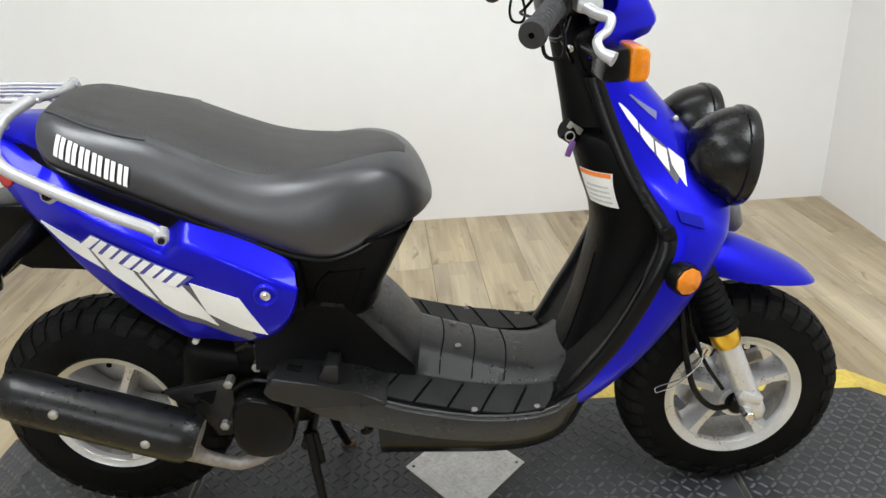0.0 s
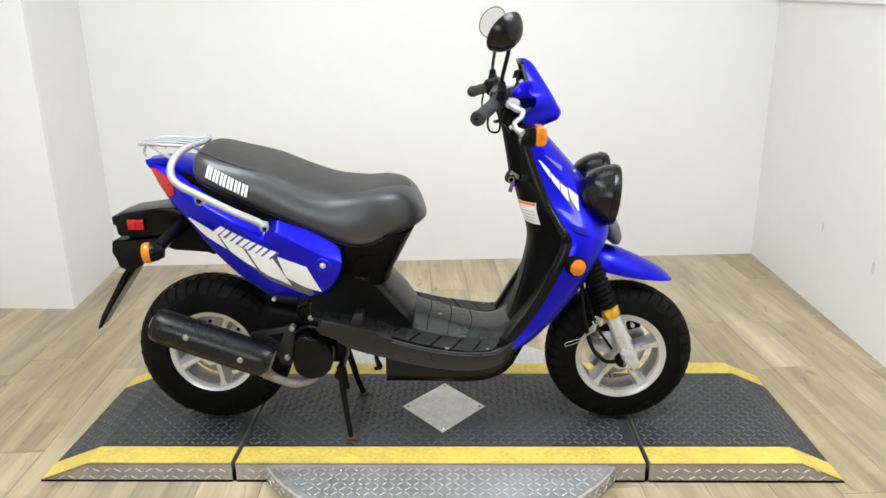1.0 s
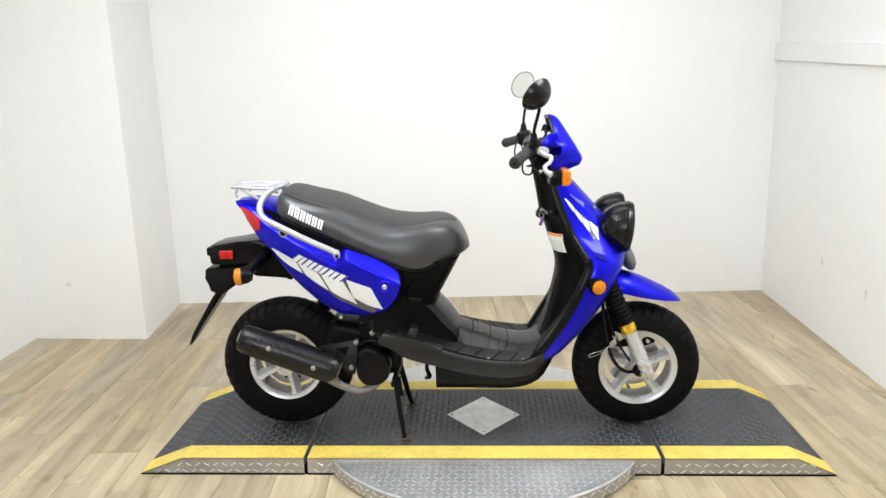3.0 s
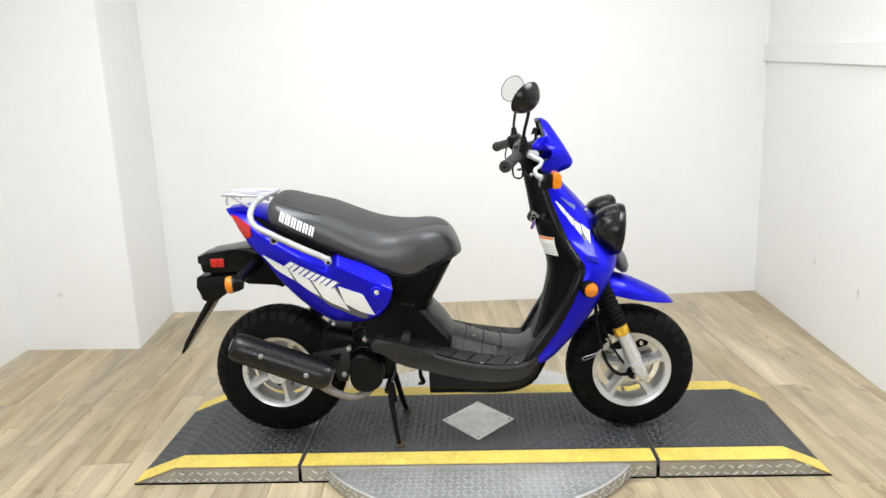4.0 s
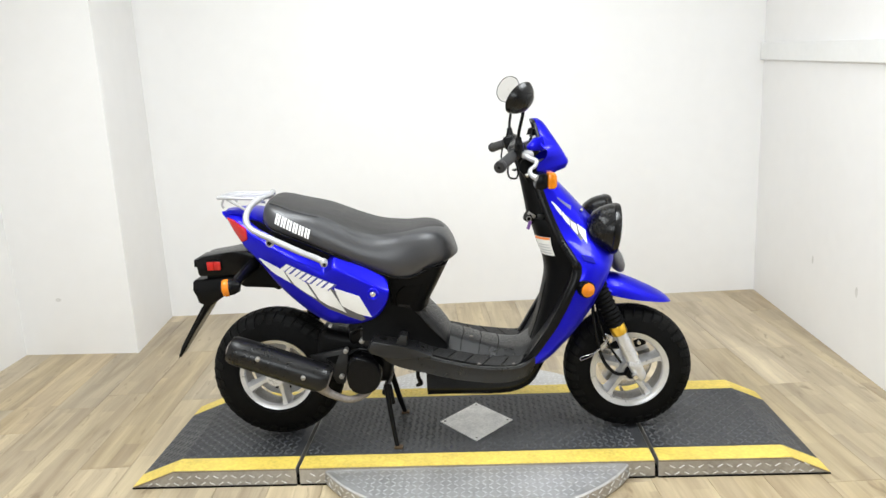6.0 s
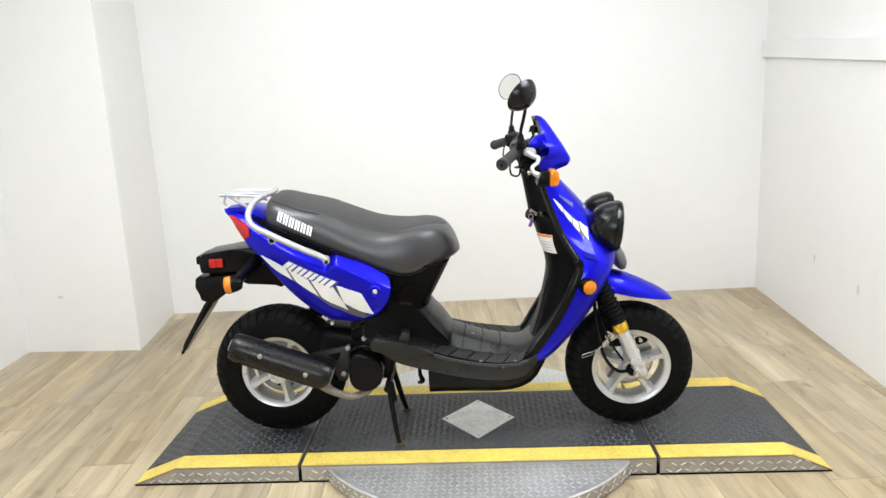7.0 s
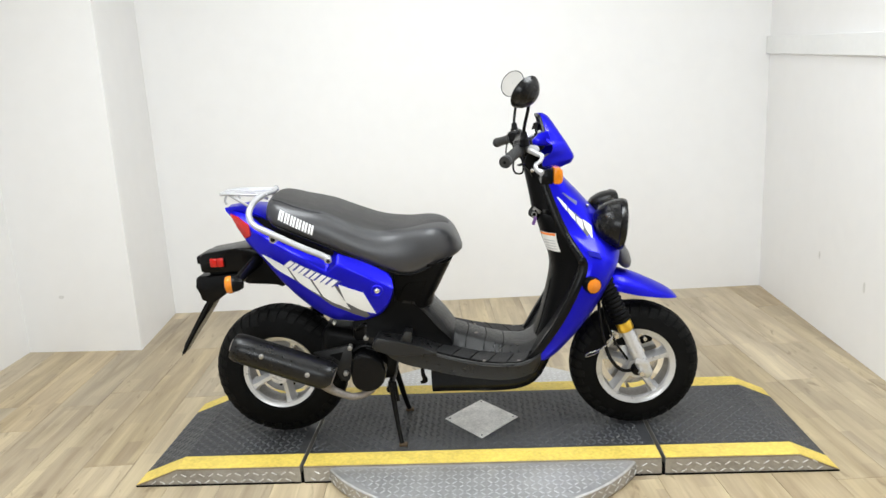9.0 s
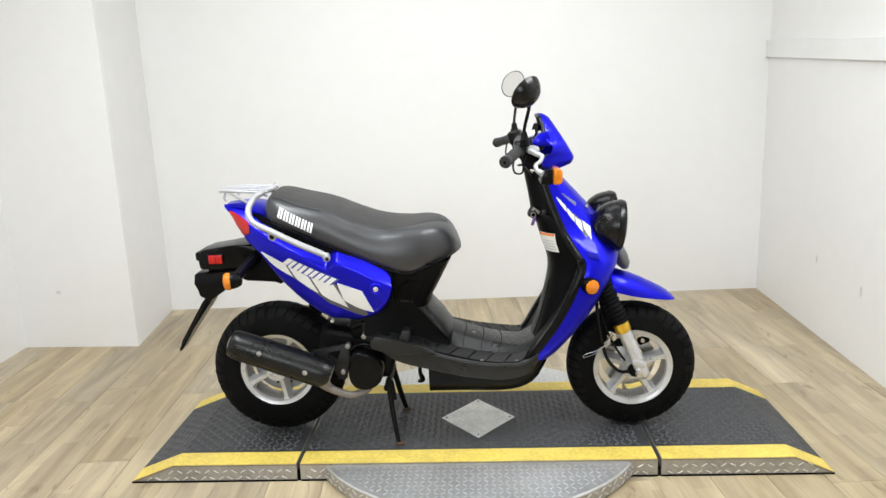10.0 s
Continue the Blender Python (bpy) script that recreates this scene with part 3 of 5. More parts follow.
def tread_blocks(c, radius, half, rs):
    """Knobbly blocks round the crown, and slanted lugs over the shoulders."""
    bm = bmesh.new()
    n = 44
    for i in range(n):
        a = 2 * math.pi * i / n
        for fy, sh, wy, ln in ((-0.25, 0.5, 0.23, 0.026), (0.25, 0.0, 0.23, 0.026)):
            aa = a + sh * 2 * math.pi / n
            drop = radius - 0.005 - (1 - math.sin(math.acos(-fy)) ** 0.62) * (radius - 0.130)
            m = Matrix.Translation(c) @ Matrix.Rotation(aa, 4, "Y") @ Matrix.Translation((0, fy * half, drop - 0.0008)) @ turn(-fy * 42, 0, 12 if fy > 0 else -12)
            own = [m @ Vector((sx * ln / 2, sy * wy * half, sz)) for sz in (-0.004, 0.0032) for sx, sy in ((-1, -1), (1, -1), (1, 1), (-1, 1))]
            v = [bm.verts.new(p) for p in own]
            for f in ((4, 5, 6, 7), (0, 1, 5, 4), (1, 2, 6, 5), (2, 3, 7, 6), (3, 0, 4, 7)):
                bm.faces.new([v[k] for k in f])
    n = 38
    for s in (-1, 1):
        for i in range(n):
            a, inner = 2 * math.pi * (i + 0.25 * s) / n, 0.835 if i % 2 else 0.795
            stations = [radius * k for k in (inner, 0.88, 0.925, 0.962)]
            rings = []
            for k, r in enumerate(stations):
                wide, lean = 0.066 + 0.006 * k, 0.045 * k / 3
                y, up = tyre_y(r, radius, half, rs), (0.0022, 0.0034, 0.0040, 0.0034)[k]
                ring = []
                for lift, da in ((-0.006, -wide), (up, -wide * 0.86), (up, wide * 0.86), (-0.006, wide)):
                    aa, rr = a + lean + da, r + lift * (0.3 + 0.2 * k)
                    ring.append(Vector(c) + Vector((rr * math.sin(aa), s * (y + lift), rr * math.cos(aa))))
                rings.append(ring)
            loft(rings, bm)
    return bm


def wheel(name, c, radius, half, spokes, phase, rs):
    hub = part(name, lathe([(0.012, -0.075), (0.034, -0.075), (0.038, -0.06), (0.038, 0.06), (0.034, 0.075), (0.012, 0.075)], c, (0, 1, 0), 28, caps=True), SILVER, scooter, "silver cast five-spoke wheel with a black knobbly tyre")
    t = part("tyre", tyre(c, radius, half, rs), RUBBER, hub, "black knobbly rubber tyre")
    tagged(part("tyre_tread", tread_blocks(c, radius, half, rs), TREAD, hub, smooth=False), kind="stuff")
    rim = [(0.133, -0.046), (0.138, -0.050), (0.136, -0.054), (0.128, -0.054), (0.121, -0.047), (0.116, -0.020), (0.116, 0.020), (0.121, 0.047), (0.128, 0.054), (0.136, 0.054), (0.138, 0.050), (0.133, 0.046)]
    rim.append(rim[0])
    rim = [(r * rs, h) for r, h in rim]
    part("rim", lathe(rim, c, (0, 1, 0), 64), SILVER, hub, "silver painted rim")
    part("rim_well", lathe([(r * rs, h) for r, h in ((0.1155, -0.040), (0.112, -0.016), (0.112, 0.016), (0.1155, 0.040), (0.122, 0.042), (0.122, -0.042), (0.1155, -0.040))], c, (0, 1, 0), 56), RIMWELL, hub, "shaded grey rim well")
    part("rim_face", lathe([(r * rs, h) for r, h in ((0.1110, -0.036), (0.1112, -0.0465), (0.1135, -0.0505), (0.1215, -0.0520), (0.1235, -0.0535), (0.1310, -0.0560), (0.1350, -0.053), (0.130, -0.045), (0.1110, -0.036))], c, (0, 1, 0), 64), SILVER, hub, "bright rim lip")
    for k in range(spokes):
        a = phase + 2 * math.pi * k / spokes
        m = Matrix.Translation(c) @ Matrix.Rotation(a, 4, "Y")
        rings = []
        for r, w, d in ((0.028, 0.0165, 0.030), (0.05, 0.0130, 0.027), (0.085, 0.0118, 0.026), (0.100 * rs, 0.0130, 0.028), (0.109 * rs, 0.0175, 0.0305), (0.1135 * rs, 0.0255, 0.0325)):
            sec = [(-w, -0.012 - d * 0.55), (-w * 0.55, -0.016 - d), (w * 0.55, -0.016 - d), (w, -0.012 - d * 0.55), (w, 0.012), (-w, 0.012)]
            rings.append([m @ Vector((sx, sy, r)) for sx, sy in sec])
        part("spoke", loft(rings), SILVER, hub, angle=30)
    return hub


front_wheel = wheel("front_wheel", FW, 0.228, 0.058, 5, radians(0.5), 1.05)
rear_wheel = wheel("rear_wheel", RW, 0.242, 0.064, 5, radians(26), 1.06)
part("axle_cap", lathe([(0.001, 0.092), (0.016, 0.092), (0.022, 0.086), (0.024, 0.07), (0.024, 0.05)], FW, (0, -1, 0), 20), GLOSSBLACK, front_wheel, "black axle cap")
# front brake: slotted rotor and caliper on the far side of the spokes
bm = lathe([(0.055, 0.030), (0.098, 0.030), (0.098, 0.034), (0.055, 0.034), (0.055, 0.030)], FW, (0, 1, 0), 48)
part("brake_disc", bm, STEEL, front_wheel, "steel brake disc")
part("brake_caliper", block((0.688, 0.045, 0.362), (0.045, 0.04, 0.032), 0.008, turn(0, -20, 0)), DARKMETAL, front_wheel, "dark brake caliper")
part("brake_drum", lathe([(0.02, 0.018), (0.096, 0.018), (0.106, 0.024), (0.106, 0.034), (0.02, 0.034)], RW, (0, 1, 0), 40), SILVER, rear_wheel, "silver rear hub drum")
for k in range(10):
    a = 2 * math.pi * k / 10
    # dark disc on the drum face paints the shade of a hole
    part("drum_hole", lathe([(0.006, 0.0), (0.006, 0.002), (0.0005, 0.0022)], RW + Vector((0.078 * math.cos(a), 0.0185, 0.078 * math.sin(a))), (0, -1, 0), 10), GROOVE, rear_wheel)

part("brake_pin", lathe([(0.001, 0.010), (0.007, 0.010), (0.008, 0.004), (0.008, -0.010)], (0.683, 0.024, 0.364), (0, -1, 0), 10), STEEL, front_wheel, "bright caliper pin")
part("caliper_bracket", prism([(0.570, 0.345), (0.582, 0.378), (0.606, 0.388), (0.622, 0.372), (0.612, 0.345)], 0.010, 0.026, 0.004), DARKMETAL, front_wheel, "dark caliper bracket")

# --- fork
for s in (-1, 1):
    y = 0.095 * s
    top, low = Vector((0.500, y, 0.655)), Vector((0.668, y, 0.272))
    way = (low - top).normalized()
    gat = top + way * 0.215
    part("fork_leg", tube([gat + way * 0.01, gat + way * 0.10, gat + way * 0.17, low - way * 0.012, low], [0.0225, 0.0225, 0.0225, 0.022, 0.015], 18, 1), SILVER, scooter, "silver lower fork leg")
    part("fork_collar", lathe([(0.016, -0.004), (0.026, -0.004), (0.0275, 0.0), (0.0275, 0.026), (0.025, 0.03), (0.016, 0.03)], gat - way * 0.012, way, 24, caps=True), GOLD, scooter, "gold fork collar")
    prof = []
    for k in range(11):
        h = k * 0.0155
        prof += [(0.0225 + 0.0006 * k, h), (0.0285 + 0.0006 * k, h + 0.0078)]
    part("fork_gaiter", lathe([(0.018, 0.0)] + prof + [(0.018, 0.172)], top + way * 0.03, way, 20), RUBBER, scooter, "black ribbed rubber fork gaiter")
    part("fork_clamp", block(low - way * 0.062, (0.05, 0.05, 0.022), 0.006, turn(0, 23, 0)), SILVER, scooter, "silver fork clamp band")
    part("axle_lug", tube([low - way * 0.03 + Vector((-0.004, 0, 0)), (0.640, y, 0.293)], 0.019, 14, 1), SILVER, scooter, "silver axle lug")
    part("axle_nut", lathe([(0.001, 0.016), (0.009, 0.016), (0.011, 0.013), (0.0115, 0), (0.0115, -0.03)], (0.640, y + 0.02 * s, 0.293), (0, s, 0), 6), STEEL, scooter, "bright steel axle nut")
part("steering_stem", tube([(0.475, 0, 0.72), (0.525, 0, 0.585)], 0.03, 16, 1), DARKMETAL, scooter)
part("fork_bridge", block((0.515, 0, 0.625), (0.06, 0.23, 0.035), 0.008, turn(0, 23, 0)), DARKMETAL, scooter, "dark fork bridge")
# brake hose and loose wire at the wheel
part("brake_hose", tube([(0.500, -0.075, 0.60), (0.505, -0.10, 0.48), (0.530, -0.11, 0.36), (0.575, -0.10, 0.300), (0.622, -0.085, 0.290)], 0.006, 8), GLOSSBLACK, scooter, "black brake hose")
part("speedometer_cable", tube([(0.515, -0.06, 0.60), (0.52, -0.09, 0.5), (0.55, -0.1, 0.41), (0.60, -0.085, 0.33)], 0.004, 8), GLOSSBLACK, scooter, "thin black cable")
bm = tube([(0.560, -0.09, 0.425), (0.53, -0.12, 0.405), (0.49, -0.135, 0.378), (0.452, -0.135, 0.362)], 0.0014, 6)
tube([(0.452, -0.135, 0.362), (0.455, -0.13, 0.372), (0.50, -0.13, 0.388), (0.535, -0.12, 0.412), (0.548, -0.10, 0.434)], 0.0014, 6, bm=bm)
part("wire_tie", bm, STEEL, scooter, "thin bright wire loop")
part("wheel_bracket", block((0.556, -0.07, 0.42), (0.035, 0.03, 0.028), 0.005, turn(0, 25, 0)), STEEL, scooter, "steel cable bracket")

# --- front mudguard
rows = []
for x in np.linspace(0.505, 0.782, 26):
    zt = curve(x, (0.505, 0.618), (0.56, 0.639), (0.603, 0.632), (0.649, 0.614), (0.694, 0.592), (0.732, 0.572), (0.765, 0.550), (0.782, 0.532))
    w = curve(x, (0.505, 0.056), (0.60, 0.076), (0.68, 0.074), (0.74, 0.058), (0.770, 0.038), (0.782, 0.020))
    ze = curve(x, (0.505, 0.582), (0.58, 0.568), (0.638, 0.555), (0.695, 0.545), (0.757, 0.534), (0.782, 0.528))
    row = []
    for v in np.linspace(-1, 1, 19):
        k = abs(v)
        row.append((x, w * math.sin(v * math.pi / 2) if k < 1 else w * v, ze + (zt - ze) * (1 - k ** 1.7)))
    rows.append(row)
part("front_mudguard", sheet(rows, -0.004), BLUE, scooter, "glossy blue front mudguard")

# --- front shield: blue outer body, black inner leg shield


def lip(z):
    """Half width and x of the shield's edge at height z."""
    w = curve(z, (0.365, 0.165), (0.43, 0.185), (0.53, 0.198), (0.62, 0.200), (0.70, 0.182), (0.795, 0.128), (0.88, 0.098), (0.96, 0.078))
    x = curve(z, (0.365, 0.268), (0.395, 0.294), (0.45, 0.330), (0.51, 0.368), (0.619, 0.422), (0.69, 0.450), (0.72, 0.440), (0.795, 0.396), (0.88, 0.361), (0.96, 0.334))
    return w, x


def nose(z):
    return curve(z, (0.365, 0.348), (0.39, 0.378), (0.43, 0.414), (0.454, 0.436), (0.532, 0.494), (0.587, 0.526), (0.63, 0.548), (0.70, 0.578), (0.754, 0.576), (0.80, 0.542), (0.90, 0.456), (0.985, 0.378))


def wing(x, z):
    """How far the lower wing of the shield stands proud of the upper nose, below the crease between them."""
    d = 0.793 - (x - 0.403) * 0.62 - z
    k = max(0.0, min(1.0, d / 0.016))
    return 0.004 * k * k * (3 - 2 * k) * max(0.0, 1 - d / 0.24) ** 1.3


def shield_y(x, z):
    """Outer side surface of the blue shield: y at x, z."""
    w, xl = lip(z)
    t = min(max((x - xl) / max(nose(z) - xl, 0.02), 0), 0.995)
    return -w * (1 - t ** 4.0) ** 0.5 - wing(x, z) * min(1.0, t / 0.12) * (1 - t ** 6)


rings = []
for z in np.linspace(0.368, 0.985, 190):
    w, xl = lip(z)
    xn = nose(z)
    ring = []
    for v in np.linspace(0, 1, 40):
        t = math.sin(v * math.pi / 2)
        x = xl + (xn - xl) * t
        ring.append((x, shield_y(x, z) if t < 0.99 else -w * (1 - min(t, 1.0) ** 4.0) ** 0.5, z))
    ring += [(x, -y, q) for x, y, q in ring[-2::-1]]
    ring += [(xl + 0.002, w * k, z) for k in (0.6, 0.2, -0.2, -0.6)]
    rings.append(ring)
part("front_shield", loft(rings), BLUE, scooter, "glossy blue front shield", angle=32)

rings = []
for z in np.linspace(0.372, 0.955, 36):
    w, xl = lip(z)
    ring = [(xl - 0.012 - 0.006 * math.cos(v * math.pi / 2), w * v * 0.985, z) for v in np.linspace(-1, 1, 15)]
    ring += [(xl + 0.001, w * k, z) for k in (0.97, 0.5, 0, -0.5, -0.97)]
    rings.append(ring)
leg = part("leg_shield", loft(rings), PLASTIC, scooter, "black textured inner leg shield", angle=50)


def column(z):
    """Rear x and half width of the steering column cover."""
    return (curve(z, (0.36, 0.262), (0.41, 0.284), (0.48, 0.307), (0.565, 0.329), (0.65, 0.345), (0.70, 0.341), (0.76, 0.321), (0.84, 0.298)),
            curve(z, (0.36, 0.082), (0.45, 0.092), (0.56, 0.104), (0.68, 0.114), (0.76, 0.108), (0.84, 0.088)))


def inner_x(y, z):
    """Rear surface of the column cover."""
    xc, wc = column(z)
    w, xl = lip(z)
    k = min(abs(y) / wc, 1)
    return xc + (xl - xc) * (1 - (1 - k ** 2.4) ** 0.5)


rings = []
for z in np.linspace(0.362, 0.845, 34):
    xc, wc = column(z)
    w, xl = lip(z)
    f = 1.0 if z < 0.825 else 1 - 0.18 * ((z - 0.825) / 0.02) ** 2
    ring = []
    for a in np.linspace(-1, 1, 27):
        y = wc * math.sin(a * math.pi / 2) * f
        ring.append((inner_x(y, z) + (1 - f) * 0.05, y, z))
    ring += [(xl, wc * f, z), (xl, -wc * f, z)]
    rings.append(ring)
part("column_cover", loft(rings), PLASTIC, scooter, "black steering column cover", angle=50)
for s in (-1, 1):
    rings = []
    for z in np.linspace(0.372, 0.950, 40):
        w, xl = lip(z)
        sec = [(0.003, 0.0), (-0.004, 0.0035), (-0.020, 0.0035), (-0.027, -0.004), (-0.025, -0.026), (-0.012, -0.032), (0.0, -0.02)]
        rings.append([(xl + dx, s * (w + dy), z) for dx, dy in sec])
    part("shield_edge", loft(rings), GLOSSBLACK, scooter, "smooth black edge moulding", angle=60)
    pts = []
    for z in np.linspace(0.42, 0.62, 8):
        xc, wc = column(z)
        pts.append((inner_x(0.045, z) - 0.0005, s * 0.045, z))
    if s < 0:
        part("column_slot", tube(pts, 0.0016, 6, 2), GROOVE, leg)
# shoulder caps on the moulding
for s in (-1, 1):
    part("edge_cap", block((0.437, s * 0.181, 0.706), (0.026, 0.016, 0.030), 0.007, turn(0, -20, 0)), GLOSSBLACK, scooter, "black moulding corner")

# neck cover and ignition
rings = []
for z in np.linspace(0.86, 1.06, 10):
    r = curve(z, (0.86, 0.060), (0.93, 0.050), (1.06, 0.036))
    cx = 0.345 - (z - 0.86) * 0.30
    rings.append([(cx + r * 0.95 * math.cos(a), r * 0.95 * math.sin(a), z) for a in np.linspace(0, 2 * math.pi, 20, endpoint=False)])
part("neck_cover", loft(rings), PLASTIC, scooter, "black steering neck cover")
part("ignition_lock", lathe([(0.001, 0.012), (0.017, 0.012), (0.020, 0.009), (0.021, -0.02)], (0.295, -0.028, 0.850), (-0.8, -0.35, 0.55), 20), GLOSSBLACK, scooter, "black ignition lock")

# stickers on the leg shield
def sticker(y0, y1, z0, z1, lift, slant=0.0):
    rows = []
    for z in np.linspace(z0, z1, 7):
        rows.append([(inner_x(y, z + slant * (y - y0)) - lift, y, z + slant * (y - y0)) for y in np.linspace(y0, y1, 7)])
    return sheet(rows, 0.0008)


warn = part("warning_label", sticker(-0.094, -0.036, 0.722, 0.786, 0.0022), PAPER, scooter, "white warning sticker with an orange heading")
part("label_heading", sticker(-0.093, -0.037, 0.777, 0.785, 0.0032), ORANGE, warn, "orange heading bar")
for k in range(4):
    part("label_line", sticker(-0.089, -0.042 - 0.008 * (k % 2), 0.729 + k * 0.0095, 0.7325 + k * 0.0095, 0.0032), STICKERTEXT, warn, "grey line of unreadable print")

# --- blue shield details: decals, vent, reflector


def outer(lift):
    return lambda x, z: shield_y(x, z) - lift


part("grey_decal", strip([(0.398, 0.860), (0.424, 0.826), (0.459, 0.777)], [(0.398, 0.874), (0.444, 0.834), (0.470, 0.802)], outer(0.0014)), DECALGREY, scooter, "dark grey decal panel")
part("white_stripe", strip([(0.365, 0.908), (0.381, 0.882), (0.398, 0.860)], [(0.367, 0.909), (0.381, 0.896), (0.396, 0.879)], outer(0.0026)), DECALWHITE, scooter, "white tapering decal stripe")
part("white_stripe", strip([(0.401, 0.857), (0.411, 0.842), (0.423, 0.828)], [(0.399, 0.875), (0.410, 0.862), (0.422, 0.849)], outer(0.0026)), DECALWHITE, scooter, "white slanted decal block")
part("white_stripe", strip([(0.427, 0.824), (0.437, 0.810), (0.448, 0.798)], [(0.425, 0.846), (0.435, 0.838), (0.444, 0.832)], outer(0.0026)), DECALWHITE, scooter, "white slanted decal block")
part("white_stripe", strip([(0.452, 0.808), (0.463, 0.790), (0.475, 0.773)], [(0.447, 0.834), (0.459, 0.824), (0.474, 0.812)], outer(0.0026)), DECALWHITE, scooter, "white pointed decal block")
part("shade_decal", strip([(0.383, 0.920), (0.406, 0.898), (0.429, 0.878)], [(0.386, 0.921), (0.408, 0.905), (0.431, 0.890)], outer(0.0020), 6, 5), DECALSHADE, scooter, "muted grey-blue decal patch")
part("vent_insert", strip([(0.452, 0.742), (0.492, 0.730)], [(0.458, 0.724), (0.496, 0.712)], outer(0.003), 8, 4, -0.003), mat("dark_blue_insert", (0.006, 0.007, 0.26), 0.5, vary=0.1, scale=30, spec=0.08), scooter, "dull dark blue vent insert")
for s in (-1, 1):
    c = Vector((0.462, s * (abs(shield_y(0.462, 0.634)) + 0.004), 0.634))
    ax = (0.35, s * 0.93, -0.05)
    ref = part("side_reflector", lathe([(0.0275, -0.020), (0.0285, 0.006), (0.0265, 0.012), (0.020, 0.012)], c, ax, 28, caps=True), GLOSSBLACK, scooter, "black reflector housing")
    part("reflector_lens", lathe([(0.0245, 0.0115), (0.0235, 0.0150), (0.0005, 0.0215)], c, ax, 9), AMBER, ref, "round faceted amber reflector", smooth=False)

# --- twin headlights
for s in (-1, 1):
    c = Vector((0.541, s * 0.092, 0.812 if s < 0 else 0.815))
    ax = (0.985, s * 0.05, -0.10)
    hl = part("headlight", lathe([(0.002, -0.062), (0.030, -0.057), (0.053, -0.042), (0.070, -0.020), (0.079, 0.002), (0.0825, 0.018), (0.083, 0.024)], c, ax, 40), LAMPBLACK, scooter, "round black headlight bowl")
    part("headlight_rim", lathe([(0.083, 0.020), (0.0858, 0.022), (0.0858, 0.034), (0.0825, 0.042), (0.075, 0.044)], c, ax, 40), LAMPBLACK, hl, "black headlight rim")
    part("headlight_lens", lathe([(0.076, 0.043), (0.06, 0.050), (0.03, 0.055), (0.001, 0.056)], c, ax, 36), LENS, hl, "clear headlight glass")
part("shield_screw", lathe([(0.005, -0.004), (0.005, 0.004), (0.001, 0.005)], (0.468, -0.070, 0.872), (0.3, -0.8, 0.5), 10), BOLT, scooter, "small zinc screw")
part("headlight_bracket", block((0.508, 0, 0.80), (0.07, 0.20, 0.05), 0.012, turn(0, 20, 0)), PLASTIC, scooter, "black headlight bracket")
part("nose_trim", lathe([(0.002, -0.058), (0.014, -0.050), (0.022, -0.028), (0.025, 0.002), (0.022, 0.030), (0.013, 0.046), (0.002, 0.050)], (0.594, 0, 0.686), (0.38, 0, -0.92), 24, squash=(2.4, 1)), TRIMGREY, scooter, "grey nose trim under the headlights")

# --- handlebar cowl (flyscreen)
rows, rim_line = [], []
for k in np.linspace(0, 1, 30):
    zz = 1.034 + 0.140 * k
    xf = curve(zz, (1.034, 0.425), (1.042, 0.424), (1.065, 0.409), (1.090, 0.394), (1.133, 0.366), (1.165, 0.344), (1.174, 0.332))
    hw = curve(zz, (1.034, 0.106), (1.060, 0.111), (1.100, 0.104), (1.140, 0.083), (1.165, 0.064), (1.174, 0.055))
    xb = curve(zz, (1.034, 0.318), (1.052, 0.322), (1.062, 0.346), (1.082, 0.350), (1.092, 0.334), (1.130, 0.330), (1.165, 0.321), (1.174, 0.316))
    half = [(0.0, 0.0), (0.01, 0.35), (0.03, 0.62), (0.07, 0.70), (0.13, 0.745), (0.26, 0.80), (0.40, 0.86), (0.70, 0.95), (1.0, 1.0)]
    row = []
    for u, y in half:
        x = xf - (xf - xb) * u
        row.append((x, hw * y, zz - 0.22 * (xf - x) * (1 - k) ** 3))
    if k == 0:
        fold = [(x - 0.006, y * 0.88, z - 0.014 - 0.012 * u) for (x, y, z), (u, _) in zip(row, half)]
        rows.append([(x, -y, z) for x, y, z in fold[::-1]] + fold[1:])
    rows.append([(x, -y, z) for x, y, z in row[::-1]] + row[1:])
    if k > 0.55:
        rim_line.append((xb - 0.003, hw * 0.97, zz - 0.002))
cowl = part("handlebar_cowl", sheet(rows, -0.004), BLUE, scooter, "glossy blue angular handlebar cowl", angle=24)
part("cowl_rim", tube([(x, -y, z) for x, y, z in rim_line] + rim_line[::-1], 0.0055, 8, 2), BOARD, cowl, "dark grey inner rim of the cowl")
for s in (-1, 1):
    part("cowl_wing", prism([(0.283, 1.084), (0.286, 1.093), (0.310, 1.118), (0.340, 1.126), (0.352, 1.082), (0.336, 1.076), (0.304, 1.080)], s * 0.074, s * 0.106, 0.004), BLUE, cowl, "blue cowl wing")
rows = []
for z in np.linspace(0, 1, 8):
    zz = 1.080 + 0.066 * z
    hw = 0.098 - 0.05 * z
    xb = 0.300 + 0.012 * z
    rows.append([(xb + 0.02 * (1 - v * v), hw * v, zz) for v in np.linspace(-1, 1, 9)])
part("instrument_panel", sheet(rows, 0.01), PLASTIC, scooter, "black instrument panel behind the cowl")
# gauge face coloured white to stand in for the bright reflection there
part("gauge_face", block((0.297, -0.005, 1.114), (0.052, 0.12, 0.012), 0.004, turn(0, -14, 0)), PAPER, scooter, "gauge face, white for the reflection on it")

